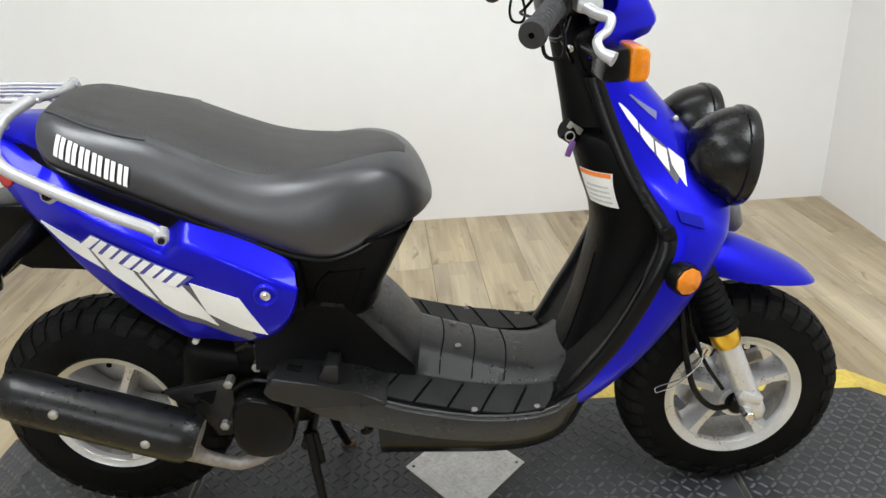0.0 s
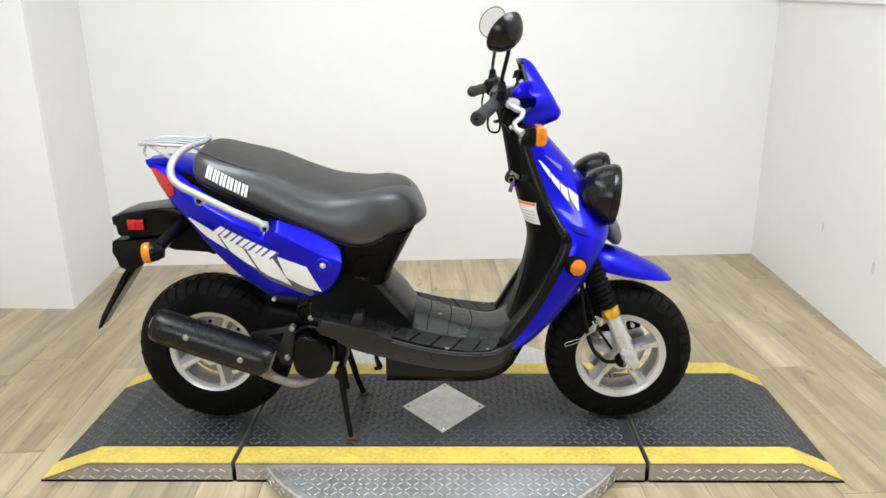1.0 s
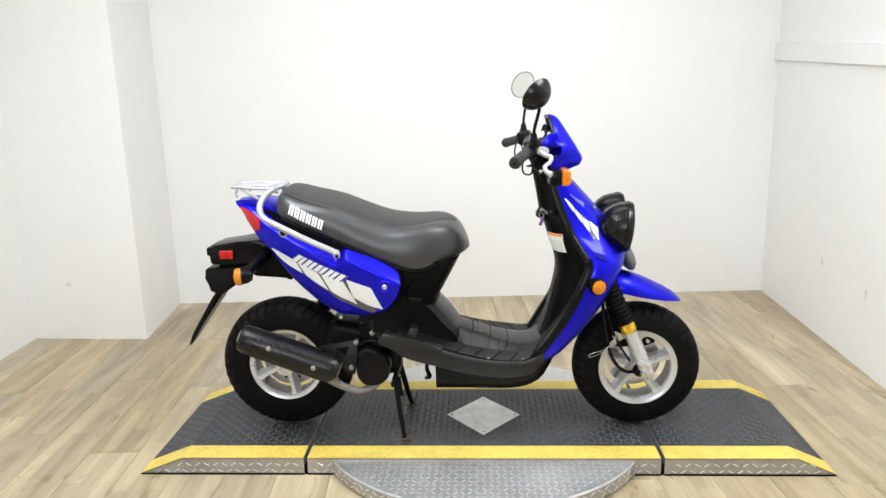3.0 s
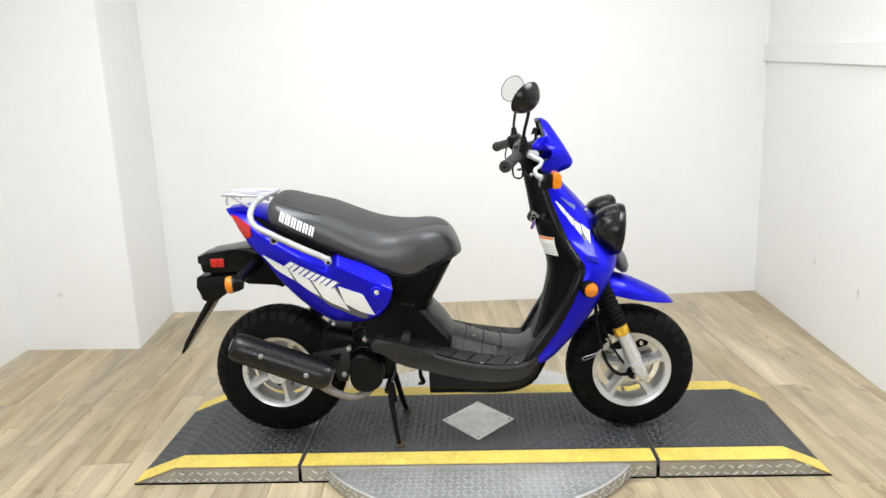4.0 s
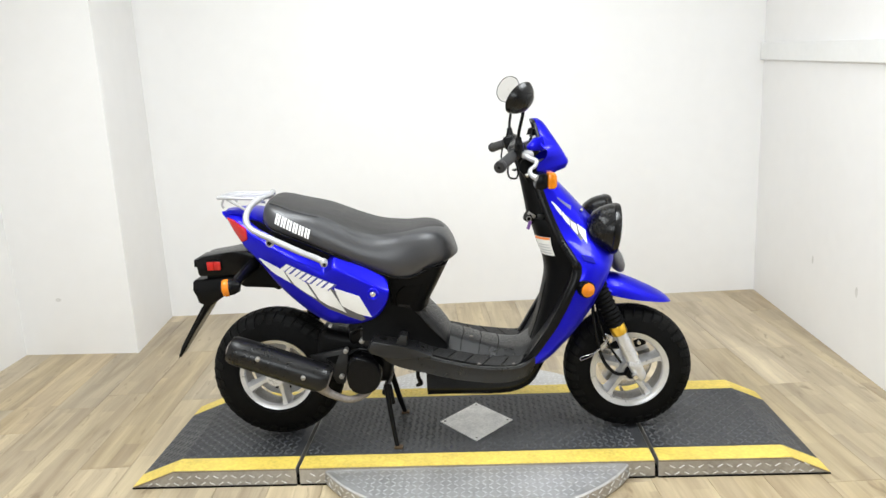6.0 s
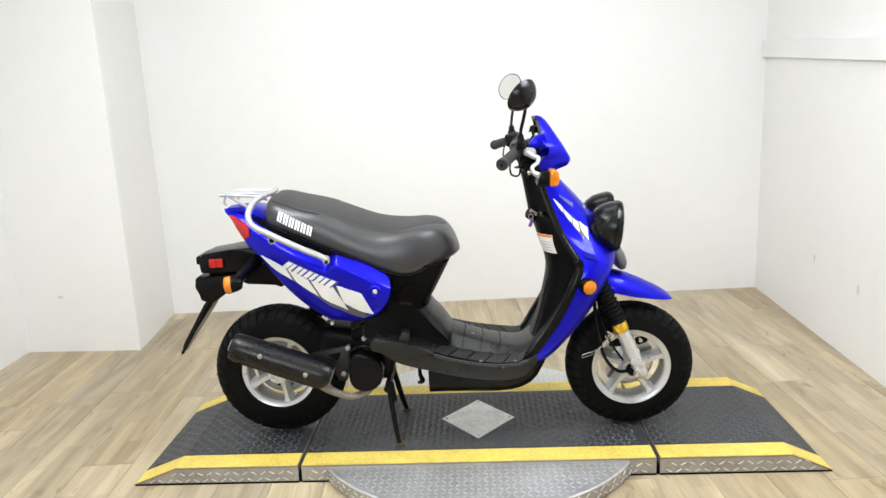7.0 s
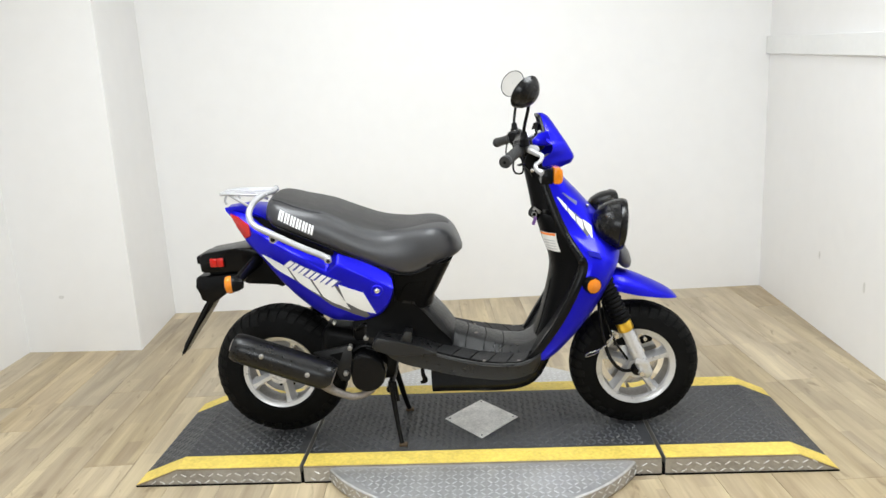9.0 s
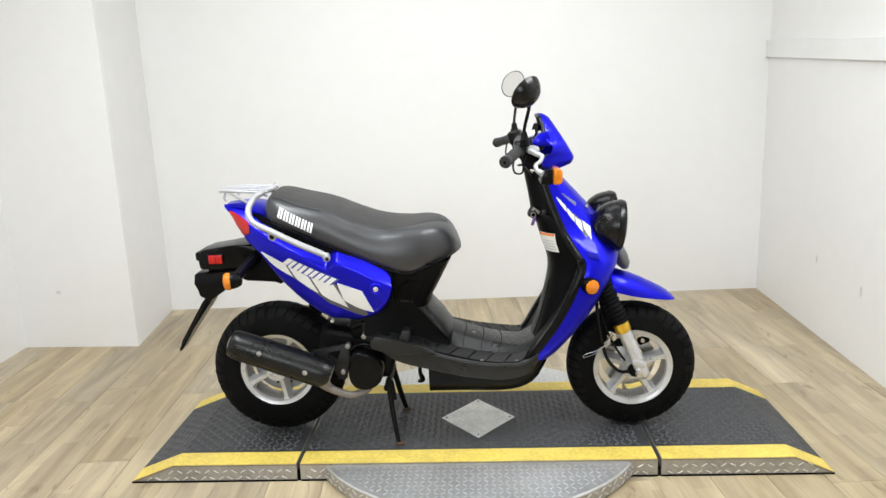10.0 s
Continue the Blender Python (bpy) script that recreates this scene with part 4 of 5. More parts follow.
# --- handlebar, grips, levers, mirrors
part("handlebar_shroud", block((0.285, 0, 1.080), (0.095, 0.136, 0.060), 0.020, turn(0, -15, 0), seg=3), GRIPRUBBER, scooter, "grey-black handlebar shroud")
for s in (-1, 1):
    gend, gin = Vector((0.187, s * 0.372, 1.057)), Vector((0.240, s * 0.240, 1.083))
    way = (gend - gin).normalized()
    part("handlebar", tube([(0.280, s * 0.09, 1.085), (0.262, s * 0.17, 1.088), gin, gin + way * 0.03], 0.012, 12), DARKMETAL, scooter, "black handlebar tube")
    ln = (gend - gin).length
    prof = [(0.012, 0.0), (0.0195, 0.0), (0.0195, 0.008), (0.0155, 0.010)]
    for k in range(9):
        h = 0.014 + k * (ln - 0.040) / 9
        prof += [(0.0155, h), (0.0165, h + 0.003), (0.0165, h + 0.007), (0.0155, h + 0.009)]
    prof += [(0.0160, ln - 0.022), (0.0180, ln - 0.018), (0.0188, ln - 0.008), (0.0172, ln), (0.004, ln + 0.001)]
    part("grip", lathe(prof, gin, way, 22), GRIPRUBBER, scooter, "black ribbed rubber grip")
    sw = part("switch_housing", block((0.253, s * 0.208, 1.088), (0.046, 0.056, 0.050), 0.010, turn(0, -15, s * -20), seg=3), GLOSSBLACK, scooter, "black switch housing")
    part("switch_button", block((0.230, s * 0.205, 1.100), (0.010, 0.018, 0.012), 0.003), RED if s > 0 else DARKMETAL, sw, "red switch button" if s > 0 else "")
    part("lever_perch", block((0.278, s * 0.238, 1.080), (0.038, 0.064, 0.024), 0.008, turn(0, 10, 0)), RACKPAINT, scooter, "silver lever perch")
    part("lever_guard", tube([(0.222, s * 0.25, 1.062), (0.217, s * 0.25, 1.032), (0.223, s * 0.25, 1.012), (0.243, s * 0.25, 1.010), (0.248, s * 0.25, 1.032), (0.240, s * 0.25, 1.065)], 0.0028, 8), GLOSSBLACK, scooter, "thin black cable loop under the grip")
    part("brake_lever", tube([(0.272, s * 0.265, 1.078), (0.288, s * 0.280, 1.069), (0.301, s * 0.290, 1.064), (0.296, s * 0.300, 1.050), (0.281, s * 0.310, 1.040), (0.284, s * 0.320, 1.026), (0.299, s * 0.332, 1.017)], [0.0085, 0.0082, 0.0078, 0.0074, 0.0070, 0.0070, 0.0100], 12, 6, flat=0.8), RACKPAINT, scooter, "silver brake lever with a ball end")
    part("brake_cable", tube([(0.262, s * 0.20, 1.060), (0.245, s * 0.235, 1.035), (0.235, s * 0.20, 1.030), (0.262, s * 0.13, 1.02), (0.295, s * 0.05, 0.97)], 0.0032, 6), GLOSSBLACK, scooter, "thin black cable")
    # mirror
    part("mirror_boot", lathe([(0.006, 0.032), (0.0095, 0.030), (0.012, 0.012), (0.015, 0.010), (0.016, -0.012)], (0.252, s * 0.262, 1.105), (-0.05, s * 0.1, 1), 14), GLOSSBLACK, scooter, "black rubber mirror boot")
    part("mirror_stem", tube([(0.251, s * 0.264, 1.120), (0.252, s * 0.275, 1.150), (0.262, s * 0.318, 1.205), (0.262, s * 0.350, 1.240)], 0.0052, 10), GLOSSBLACK, scooter, "black mirror stem")
    c = Vector((0.252, -0.372, 1.251)) if s < 0 else Vector((0.256, 0.372, 1.277))
    nrm = Vector((-0.60, 0.58, 0.50) if s < 0 else (-0.36, -0.81, 0.03)).normalized()
    sq = (1.0, 1.06) if s < 0 else (0.86, 1.08)
    tip = 40 * -s
    mir = part("mirror", lathe([(0.002, -0.034), (0.016, -0.032), (0.030, -0.024), (0.042, -0.010), (0.048, 0.002), (0.049, 0.005), (0.0480, 0.0070), (0.0465, 0.0062), (0.0460, 0.0040)], c, nrm, 32, squash=sq, spin=tip), LAMPBLACK, scooter, "black rear-view mirror housing")
    part("mirror_glass", lathe([(0.0466, 0.0045), (0.001, 0.0046)], c, nrm, 32, squash=sq, spin=tip), MIRROR, mir, "round mirror glass")

# --- front turn signals
part("headset_cover", block((0.340, 0, 0.995), (0.075, 0.120, 0.075), 0.014, turn(0, -20, 0), seg=3), PLASTIC, scooter, "black lower headset cover")
for s in (-1, 1):
    fs = part("front_signal", prism([(0.298, 0.974), (0.338, 0.972), (0.338, 1.022), (0.305, 1.018)], s * 0.175, s * 0.262, 0.008), GLOSSBLACK, scooter, "black front turn signal housing")
    part("signal_lens", prism([(0.3385, 0.972), (0.360, 0.972), (0.367, 0.980), (0.367, 1.014), (0.358, 1.022), (0.3385, 1.022)], s * 0.182, s * 0.262, 0.007, seg=3), AMBER, fs, "amber turn signal lens")
    part("signal_stalk", tube([(0.318, s * 0.06, 1.0), (0.318, s * 0.18, 1.0)], 0.014, 12, 1), GLOSSBLACK, fs, "black signal stalk")
part("stem_bolt", lathe([(0.007, 0), (0.007, 0.004), (0.001, 0.006)], (0.292, -0.036, 0.992), (-0.3, -0.95, 0), 8), STEEL, scooter)

# --- seat
def seat_section(x):
    zt = curve(x, (-0.612, 0.905), (-0.600, 0.940), (-0.566, 0.957), (-0.496, 0.939), (-0.398, 0.913), (-0.317, 0.884), (-0.235, 0.856), (-0.137, 0.839), (-0.070, 0.842), (-0.021, 0.836), (0.012, 0.812), (0.036, 0.770), (0.046, 0.742))
    zb = curve(x, (-0.612, 0.892), (-0.585, 0.868), (-0.48, 0.824), (-0.364, 0.771), (-0.250, 0.719), (-0.182, 0.692), (-0.136, 0.682), (-0.098, 0.685), (-0.051, 0.706), (0.018, 0.725), (0.046, 0.732))
    zc = curve(x, (-0.612, 0.899), (-0.585, 0.925), (-0.50, 0.912), (-0.41, 0.893), (-0.355, 0.866), (-0.30, 0.836), (-0.22, 0.812), (-0.14, 0.818), (-0.07, 0.826), (-0.01, 0.812), (0.025, 0.776), (0.046, 0.738))
    w = curve(x, (-0.612, 0.060), (-0.600, 0.115), (-0.575, 0.155), (-0.52, 0.176), (-0.40, 0.184), (-0.27, 0.190), (-0.15, 0.193), (-0.06, 0.172), (0.00, 0.135), (0.030, 0.088), (0.046, 0.025))
    return zt, zb, zc, w


rings = []
for x in np.concatenate([np.linspace(-0.612, -0.58, 6), np.linspace(-0.565, 0.0, 38), np.linspace(0.008, 0.046, 8)]):
    zt, zb, zc, w = seat_section(x)
    half = [(0.0, zb + 0.004), (0.55 * w, zb + 0.002), (0.90 * w, zb - 0.001), (w * 0.955, zb + 0.008),
            (w * 1.0, zb + 0.34 * (zc - zb)), (w * 0.97, zb + 0.7 * (zc - zb)), (w * 0.88, zc + 0.0015), (w * 0.80, zc + 0.30 * (zt - zc) + 0.001),
            (w * 0.60, zc + 0.72 * (zt - zc)), (w * 0.32, zc + 0.93 * (zt - zc)), (0.0, zt)]
    ring = [(x, -y, z) for y, z in half] + [(x, y, z) for y, z in half[-2:0:-1]]
    rings.append(ring)
seat = part("seat", loft(rings), SEAT, scooter, "black vinyl two-level scooter seat", angle=70)
m = seat.modifiers.new("round", "SUBSURF")
m.levels = m.render_levels = 1
# grained top panel
rows = []
for x in np.linspace(-0.575, 0.0, 34):
    zt, zb, zc, w = seat_section(x)
    k = curve(x, (-0.575, 0.70), (-0.45, 0.84), (-0.37, 0.80), (-0.28, 0.80), (-0.2, 0.78), (-0.08, 0.62), (-0.035, 0.46), (0.0, 0.16))
    rows.append([(x, w * k * v, float(np.interp(abs(w * k * v) / w, (0, 0.32, 0.60, 0.80, 0.88), (zt, zc + 0.93 * (zt - zc), zc + 0.72 * (zt - zc), zc + 0.3 * (zt - zc) + 0.001, zc + 0.0015))) + 0.0006 - 0.0045 * abs(v) ** 5) for v in np.linspace(-1, 1, 23)])
part("seat_top", sheet(rows, 0.002), SEATTOP, seat, "grained black seat top panel")
# stitched seam behind the top panel
for s in (-1, 1):
    pts = []
    for x in np.linspace(-0.574, -0.405, 9):
        zt, zb, zc, w = seat_section(x)
        k = curve(x, (-0.575, 0.70), (-0.45, 0.84), (-0.37, 0.80))
        pts.append((x, s * w * k, float(np.interp(k, (0.60, 0.80, 0.88), (zc + 0.72 * (zt - zc), zc + 0.3 * (zt - zc) + 0.001, zc + 0.0015))) + 0.0006))
    part("seat_seam", tube(pts, 0.0022, 8, 2), SEAT, seat, "raised seam round the rear seat panel")
# lower edge piping
for s in (-1, 1):
    pts = []
    for x in np.linspace(-0.60, 0.0, 16):
        zt, zb, zc, w = seat_section(x)
        pts.append((x, s * w * 0.952, zb + 0.004))
    part("seat_piping", tube(pts, 0.0045, 8, 3), GLOSSBLACK, seat, "black lower edge of the seat")


def seat_y(lift):
    def f(x, z):
        zt, zb, zc, w = seat_section(x)
        t = (z - zb) / (zc - zb)
        return -(w * float(np.interp(t, (0, 0.34, 0.7, 1.0), (0.955, 1.0, 0.968, 0.89))) + lift)
    return f


# white block lettering on the seat side becomes slanted bars
for k in range(12):
    g = k // 2
    x0 = -0.546 + g * 0.0192 + (k % 2) * 0.0088
    zl = 0.884 - (x0 + 0.546) * 0.49
    part("white_bar", strip([(x0, zl), (x0 + 0.0062, zl - 0.0030)], [(x0 + 0.008, zl + 0.031), (x0 + 0.0142, zl + 0.0283)], seat_y(0.0030), 3, 4, 0.001), DECALWHITE, seat, "slanted white printed bar")

# --- rear side panels


def cowl_w(x):
    return curve(x, (-0.76, 0.050), (-0.70, 0.085), (-0.64, 0.120), (-0.55, 0.160), (-0.45, 0.193), (-0.32, 0.218), (-0.23, 0.228), (-0.16, 0.226))


def crest(x):
    return curve(x, (-0.76, 0.900), (-0.70, 0.876), (-0.636, 0.834), (-0.543, 0.784), (-0.445, 0.739), (-0.396, 0.715), (-0.387, 0.716), (-0.362, 0.735), (-0.352, 0.736), (-0.293, 0.712), (-0.229, 0.680), (-0.17, 0.650))


def cowl_y(x, z):
    d = z - crest(x)
    return -cowl_w(x) + 0.60 * (d + (d * d + 0.00004) ** 0.5) + (0.03 * -d + 1.0 * d * d if d < 0 else 0)


def cowl_rows():
    lower = glide([(-0.756, 0.898), (-0.705, 0.850), (-0.684, 0.792), (-0.632, 0.744), (-0.564, 0.661), (-0.480, 0.585), (-0.402, 0.538), (-0.317, 0.529), (-0.242, 0.553), (-0.206, 0.584), (-0.185, 0.622), (-0.178, 0.652)], 8)
    upper = glide([(-0.764, 0.910), (-0.720, 0.914), (-0.680, 0.914), (-0.630, 0.898), (-0.565, 0.872), (-0.500, 0.846), (-0.430, 0.818), (-0.360, 0.788), (-0.300, 0.762), (-0.240, 0.731), (-0.206, 0.708), (-0.184, 0.680)], 8)
    rows = []
    for p, q in zip(lower, upper):
        row = []
        mid = min((abs(p[1] * (1 - v) + q[1] * v - crest(p[0] * (1 - v) + q[0] * v)), v) for v in np.linspace(0.15, 0.95, 161))[1]
        for v in list(np.linspace(0, mid - 0.05, 12)) + list(np.linspace(mid - 0.03, mid + 0.03, 5)) + list(np.linspace(mid + 0.05, 1.0 if mid < 0.93 else mid + 0.06, 6)):
            v = min(v, 1.0 - 1e-4 * (1.2 - v) if v > 1 else v)
            x, z = p * (1 - v) + q * v
            roll = 0.012 * (max(0, 1 - v / 0.07) ** 2) + 0.006 * (max(0, (v - 0.95) / 0.05) ** 2)
            row.append((x, cowl_y(x, z) + roll, z))
        rows.append(row)
    return rows


for s in (-1, 1):
    bm = sheet(cowl_rows(), -0.005)
    panel = part("side_panel", bm if s < 0 else mirrored(bm), BLUE, scooter, "glossy blue rear side panel with white decals", angle=50)
    if s > 0:
        continue

    def on(lift):
        return lambda x, z: cowl_y(x, z) - lift
    part("dark_decal", strip([(-0.514, 0.681), (-0.459, 0.643), (-0.422, 0.619), (-0.383, 0.590), (-0.326, 0.564), (-0.276, 0.549)], [(-0.533, 0.720), (-0.456, 0.685), (-0.374, 0.666), (-0.338, 0.640), (-0.300, 0.600), (-0.262, 0.558)], on(0.0014)), DECALGREY, panel, "dark grey decal panel")
    part("white_stripe", strip([(-0.625, 0.757), (-0.574, 0.712), (-0.512, 0.680)], [(-0.622, 0.760), (-0.569, 0.738), (-0.536, 0.723)], on(0.0026)), DECALWHITE, panel, "white tapering decal stripe")
    part("white_stripe", strip([(-0.498, 0.673), (-0.459, 0.647), (-0.424, 0.628)], [(-0.526, 0.716), (-0.489, 0.702), (-0.456, 0.685)], on(0.0026)), DECALWHITE, panel, "white slanted decal block")
    part("white_stripe", strip([(-0.414, 0.624), (-0.375, 0.600), (-0.328, 0.577)], [(-0.446, 0.682), (-0.410, 0.675), (-0.374, 0.666)], on(0.0026)), DECALWHITE, panel, "white slanted decal block")
    part("white_stripe", strip([(-0.341, 0.604), (-0.288, 0.577), (-0.241, 0.566)], [(-0.359, 0.667), (-0.316, 0.653), (-0.277, 0.641)], on(0.0026)), DECALWHITE, panel, "white pointed decal block")
    # angular white lettering mark becomes slanted bars with a pale blue shade
    part("shade_bar", strip([(-0.549, 0.7285), (-0.378, 0.6590)], [(-0.519, 0.7485), (-0.348, 0.6790)], on(0.0034), 12, 4), DECALBLUE, panel, "pale blue shade under the slanted bars")
    for k in range(9):
        x0 = -0.545 + k * 0.0182
        z0 = 0.7275 - (x0 + 0.545) * 0.405
        wd = 0.0155 if k in (0, 8) else (0.0115 if k % 2 else 0.0135)
        low, high = (x0, z0 - (0.002 if k else 0.0)), (x0 + 0.026, z0 + 0.0185)
        part("white_bar", strip([low, (low[0] + wd, low[1] - wd * 0.40)], [high, (high[0] + wd, high[1] - wd * 0.40)], on(0.0046), 3, 4), DECALWHITE, panel, "slanted white bar")
    sc = Vector((-0.230, cowl_y(-0.230, 0.648) - 0.001, 0.648))
    part("screw_recess", lathe([(0.006, -0.002), (0.0125, -0.001), (0.0155, 0.0026), (0.0175, 0.0034), (0.0205, 0.0005), (0.0205, -0.004)], sc, (0, -1, 0), 24), BLUE, panel)
    part("screw", lathe([(0.0005, 0.006), (0.005, 0.0055), (0.0085, 0.003), (0.009, -0.003)], sc, (0, -1, 0), 18), STEEL, panel, "bright panel screw")

# blue upper tier tucked in under the seat
for s in (-1, 1):
    rows = []
    for x in np.linspace(-0.640, -0.200, 26):
        zu = curve(x, (-0.680, 0.914), (-0.630, 0.898), (-0.565, 0.872), (-0.500, 0.846), (-0.430, 0.818), (-0.360, 0.788), (-0.300, 0.762), (-0.240, 0.732), (-0.195, 0.706), (-0.170, 0.688))
        yu = cowl_y(x, zu) + 0.004
        zt, zb, zc, w = seat_section(max(x, -0.60))
        yi, zi = -(w - 0.030), max(zb + 0.012, zu + 0.004)
        yi = max(yi, yu + 0.004)
        rows.append([(x, -s * (yu + (yi - yu) * v), zu - 0.002 + (zi - zu + 0.002) * v ** 0.8) for v in np.linspace(0, 1, 6)])
    part("panel_tier", sheet(rows, 0.003 * s), BLUE, scooter, "blue upper tier of the side panel")

# tail top and inner fill between the panels
rings = []
for x in np.linspace(-0.752, -0.40, 14):
    w = cowl_w(x) * 0.80
    zt = curve(x, (-0.752, 0.912), (-0.70, 0.916), (-0.64, 0.906), (-0.56, 0.872), (-0.40, 0.795))
    rings.append([(x, -w, zt - 0.012), (x, -w * 0.8, zt), (x, 0, zt + 0.004), (x, w * 0.8, zt), (x, w, zt - 0.012), (x, w * 0.8, zt - 0.030), (x, -w * 0.8, zt - 0.030)])
part("tail_top", loft(rings), BLUE, scooter, "glossy blue tail top")
rings = []
for x, w, z0, z1 in ((-0.70, 0.05, 0.83, 0.90), (-0.62, 0.095, 0.76, 0.89), (-0.50, 0.14, 0.66, 0.83), (-0.38, 0.165, 0.59, 0.77), (-0.24, 0.185, 0.56, 0.70), (-0.18, 0.19, 0.58, 0.69)):
    rings.append([(x, -w, z0 + 0.02), (x, -w, z1), (x, w, z1), (x, w, z0 + 0.02), (x, 0.5 * w, z0), (x, -0.5 * w, z0)])
part("inner_tail", loft(rings), PLASTIC, scooter, "black inner tail and wheel arch")

# tail light
tl = prism([(-0.745, 0.894), (-0.711, 0.885), (-0.662, 0.856), (-0.660, 0.820), (-0.688, 0.808), (-0.715, 0.850)], -0.112, 0.112, 0.008)
for v in tl.verts:
    v.co.y *= (cowl_w(v.co.x) + 0.004) / 0.112
part("tail_light", tl, RED, scooter, "red wrap-around tail light lens")

# --- luggage rack
RK = 0.0105
for s in (-1, 1):
    part("rack_rail", tube([(-0.386, s * 0.214, 0.757), (-0.405, s * 0.214, 0.770), (-0.465, s * 0.213, 0.797), (-0.560, s * 0.202, 0.842), (-0.622, s * 0.186, 0.872), (-0.640, s * 0.168, 0.905), (-0.633, s * 0.128, 0.938), (-0.612, s * 0.080, 0.956)], RK, 14), RACKPAINT, scooter, "silver tubular grab rail")
    part("rail_end", lathe([(0.001, 0.010), (0.009, 0.010), (0.012, 0.007), (0.0125, -0.012)], (-0.384, s * 0.216, 0.755), (0.25, s * 0.9, -0.3), 16), RACKPAINT, scooter, "silver rail end boss")
    part("rail_bolt", lathe([(0.001, 0.004), (0.005, 0.004), (0.006, 0)], (-0.3815, s * 0.2255, 0.7515), (0.25, s * 0.9, -0.3), 8), DARKMETAL, scooter)
    part("rail_bracket", prism([(-0.578, 0.848), (-0.548, 0.836), (-0.552, 0.812), (-0.566, 0.806), (-0.578, 0.815)], s * 0.176, s * 0.186, 0.003), RACKPAINT, scooter, "silver rail bracket")
    part("bracket_bolt", lathe([(0.001, 0.005), (0.006, 0.005), (0.008, 0.002), (0.008, -0.002)], (-0.5645, s * 0.188, 0.822), (0, s, 0), 10), DARKMETAL, scooter)
part("rack_hoop", tube([(-0.600, -0.072, 0.953), (-0.66, -0.075, 0.956), (-0.730, -0.072, 0.960), (-0.766, -0.055, 0.959), (-0.774, 0, 0.959), (-0.766, 0.055, 0.959), (-0.730, 0.072, 0.960), (-0.66, 0.075, 0.956), (-0.600, 0.072, 0.953)], 0.0048, 12), RACKPAINT, scooter, "silver rear rack hoop")
for y in (-0.034, 0.0, 0.034):
    part("rack_bar", tube([(-0.604, y, 0.954), (-0.68, y, 0.959), (-0.770, y, 0.960)], 0.0030, 10), RACKPAINT, scooter, "silver rack bar")
part("rack_crossbar", tube([(-0.612, -0.082, 0.956), (-0.603, 0, 0.953), (-0.612, 0.082, 0.956)], 0.0075, 12), RACKPAINT, scooter, "silver rack crossbar")
for s in (-1, 1):
    part("rack_hook", tube([(-0.742, s * 0.070, 0.958), (-0.748, s * 0.072, 0.938), (-0.742, s * 0.072, 0.926)], 0.004, 8), RACKPAINT, scooter, "small silver rack hook")
    part("rack_stay", tube([(-0.730, s * 0.068, 0.956), (-0.690, s * 0.085, 0.936), (-0.650, s * 0.100, 0.916)], 0.005, 8), RACKPAINT, scooter, "thin silver rack stay")

# --- tail bracket: plate holder, reflectors, rear signals
tb = part("tail_bracket", prism([(-0.868, 0.742), (-0.850, 0.758), (-0.745, 0.772), (-0.640, 0.775), (-0.620, 0.720), (-0.690, 0.690), (-0.862, 0.688)], -0.070, 0.070, 0.010), GLOSSBLACK, scooter, "black tail bracket")
part("light_hood", prism([(-0.892, 0.664), (-0.880, 0.676), (-0.800, 0.676), (-0.720, 0.690), (-0.690, 0.680), (-0.740, 0.640), (-0.800, 0.600), (-0.842, 0.572), (-0.878, 0.590), (-0.882, 0.640)], -0.060, 0.060, 0.008), GLOSSBLACK, scooter, "black plate lamp hood")
part("bracket_tab", block((-0.868, 0, 0.735), (0.012, 0.13, 0.028), 0.004), GLOSSBLACK, tb)
rr = part("rear_reflector", block((-0.800, -0.0725, 0.727), (0.054, 0.008, 0.038), 0.003), GLOSSBLACK, scooter, "black reflector frame")
part("reflector_lens", block((-0.811, -0.0775, 0.727), (0.024, 0.008, 0.030), 0.002), RED, rr, "red reflector")
part("reflector_lens", block((-0.787, -0.0775, 0.727), (0.022, 0.008, 0.030), 0.002), RED, rr, "red reflector")
for s in (-1, 1):
    part("signal_arm", tube([(-0.655, s * 0.05, 0.735), (-0.682, s * 0.12, 0.708), (-0.696, s * 0.175, 0.688)], [0.024, 0.019, 0.017], 12), GLOSSBLACK, scooter, "black rear signal arm")
    rs = part("rear_signal", lathe([(0.001, -0.034), (0.017, -0.030), (0.025, -0.012), (0.027, 0.004), (0.026, 0.008)], (-0.704, s * 0.205, 0.682), (-0.95, s * 0.2, -0.05), 26, squash=(0.9, 1)), GLOSSBLACK, scooter, "black rear turn signal bowl")
    part("signal_lens", lathe([(0.027, 0.004), (0.0292, 0.007), (0.0290, 0.017), (0.026, 0.024), (0.016, 0.028), (0.001, 0.030)], (-0.704, s * 0.205, 0.682), (-0.95, s * 0.2, -0.05), 26, squash=(0.9, 1)), AMBER, rs, "amber turn signal lens")
bm = prism([(-0.846, 0.604), (-0.824, 0.598), (-0.858, 0.548), (-0.938, 0.440), (-0.984, 0.376), (-0.966, 0.424), (-0.876, 0.566)], -0.040, 0.040, 0.003)
part("mud_flap", bm, GLOSSBLACK, scooter, "black plate holder flap")
part("flap_rib", tube([(-0.845, -0.041, 0.595), (-0.915, -0.040, 0.482), (-0.976, -0.036, 0.388)], 0.006, 8), GLOSSBLACK, scooter)
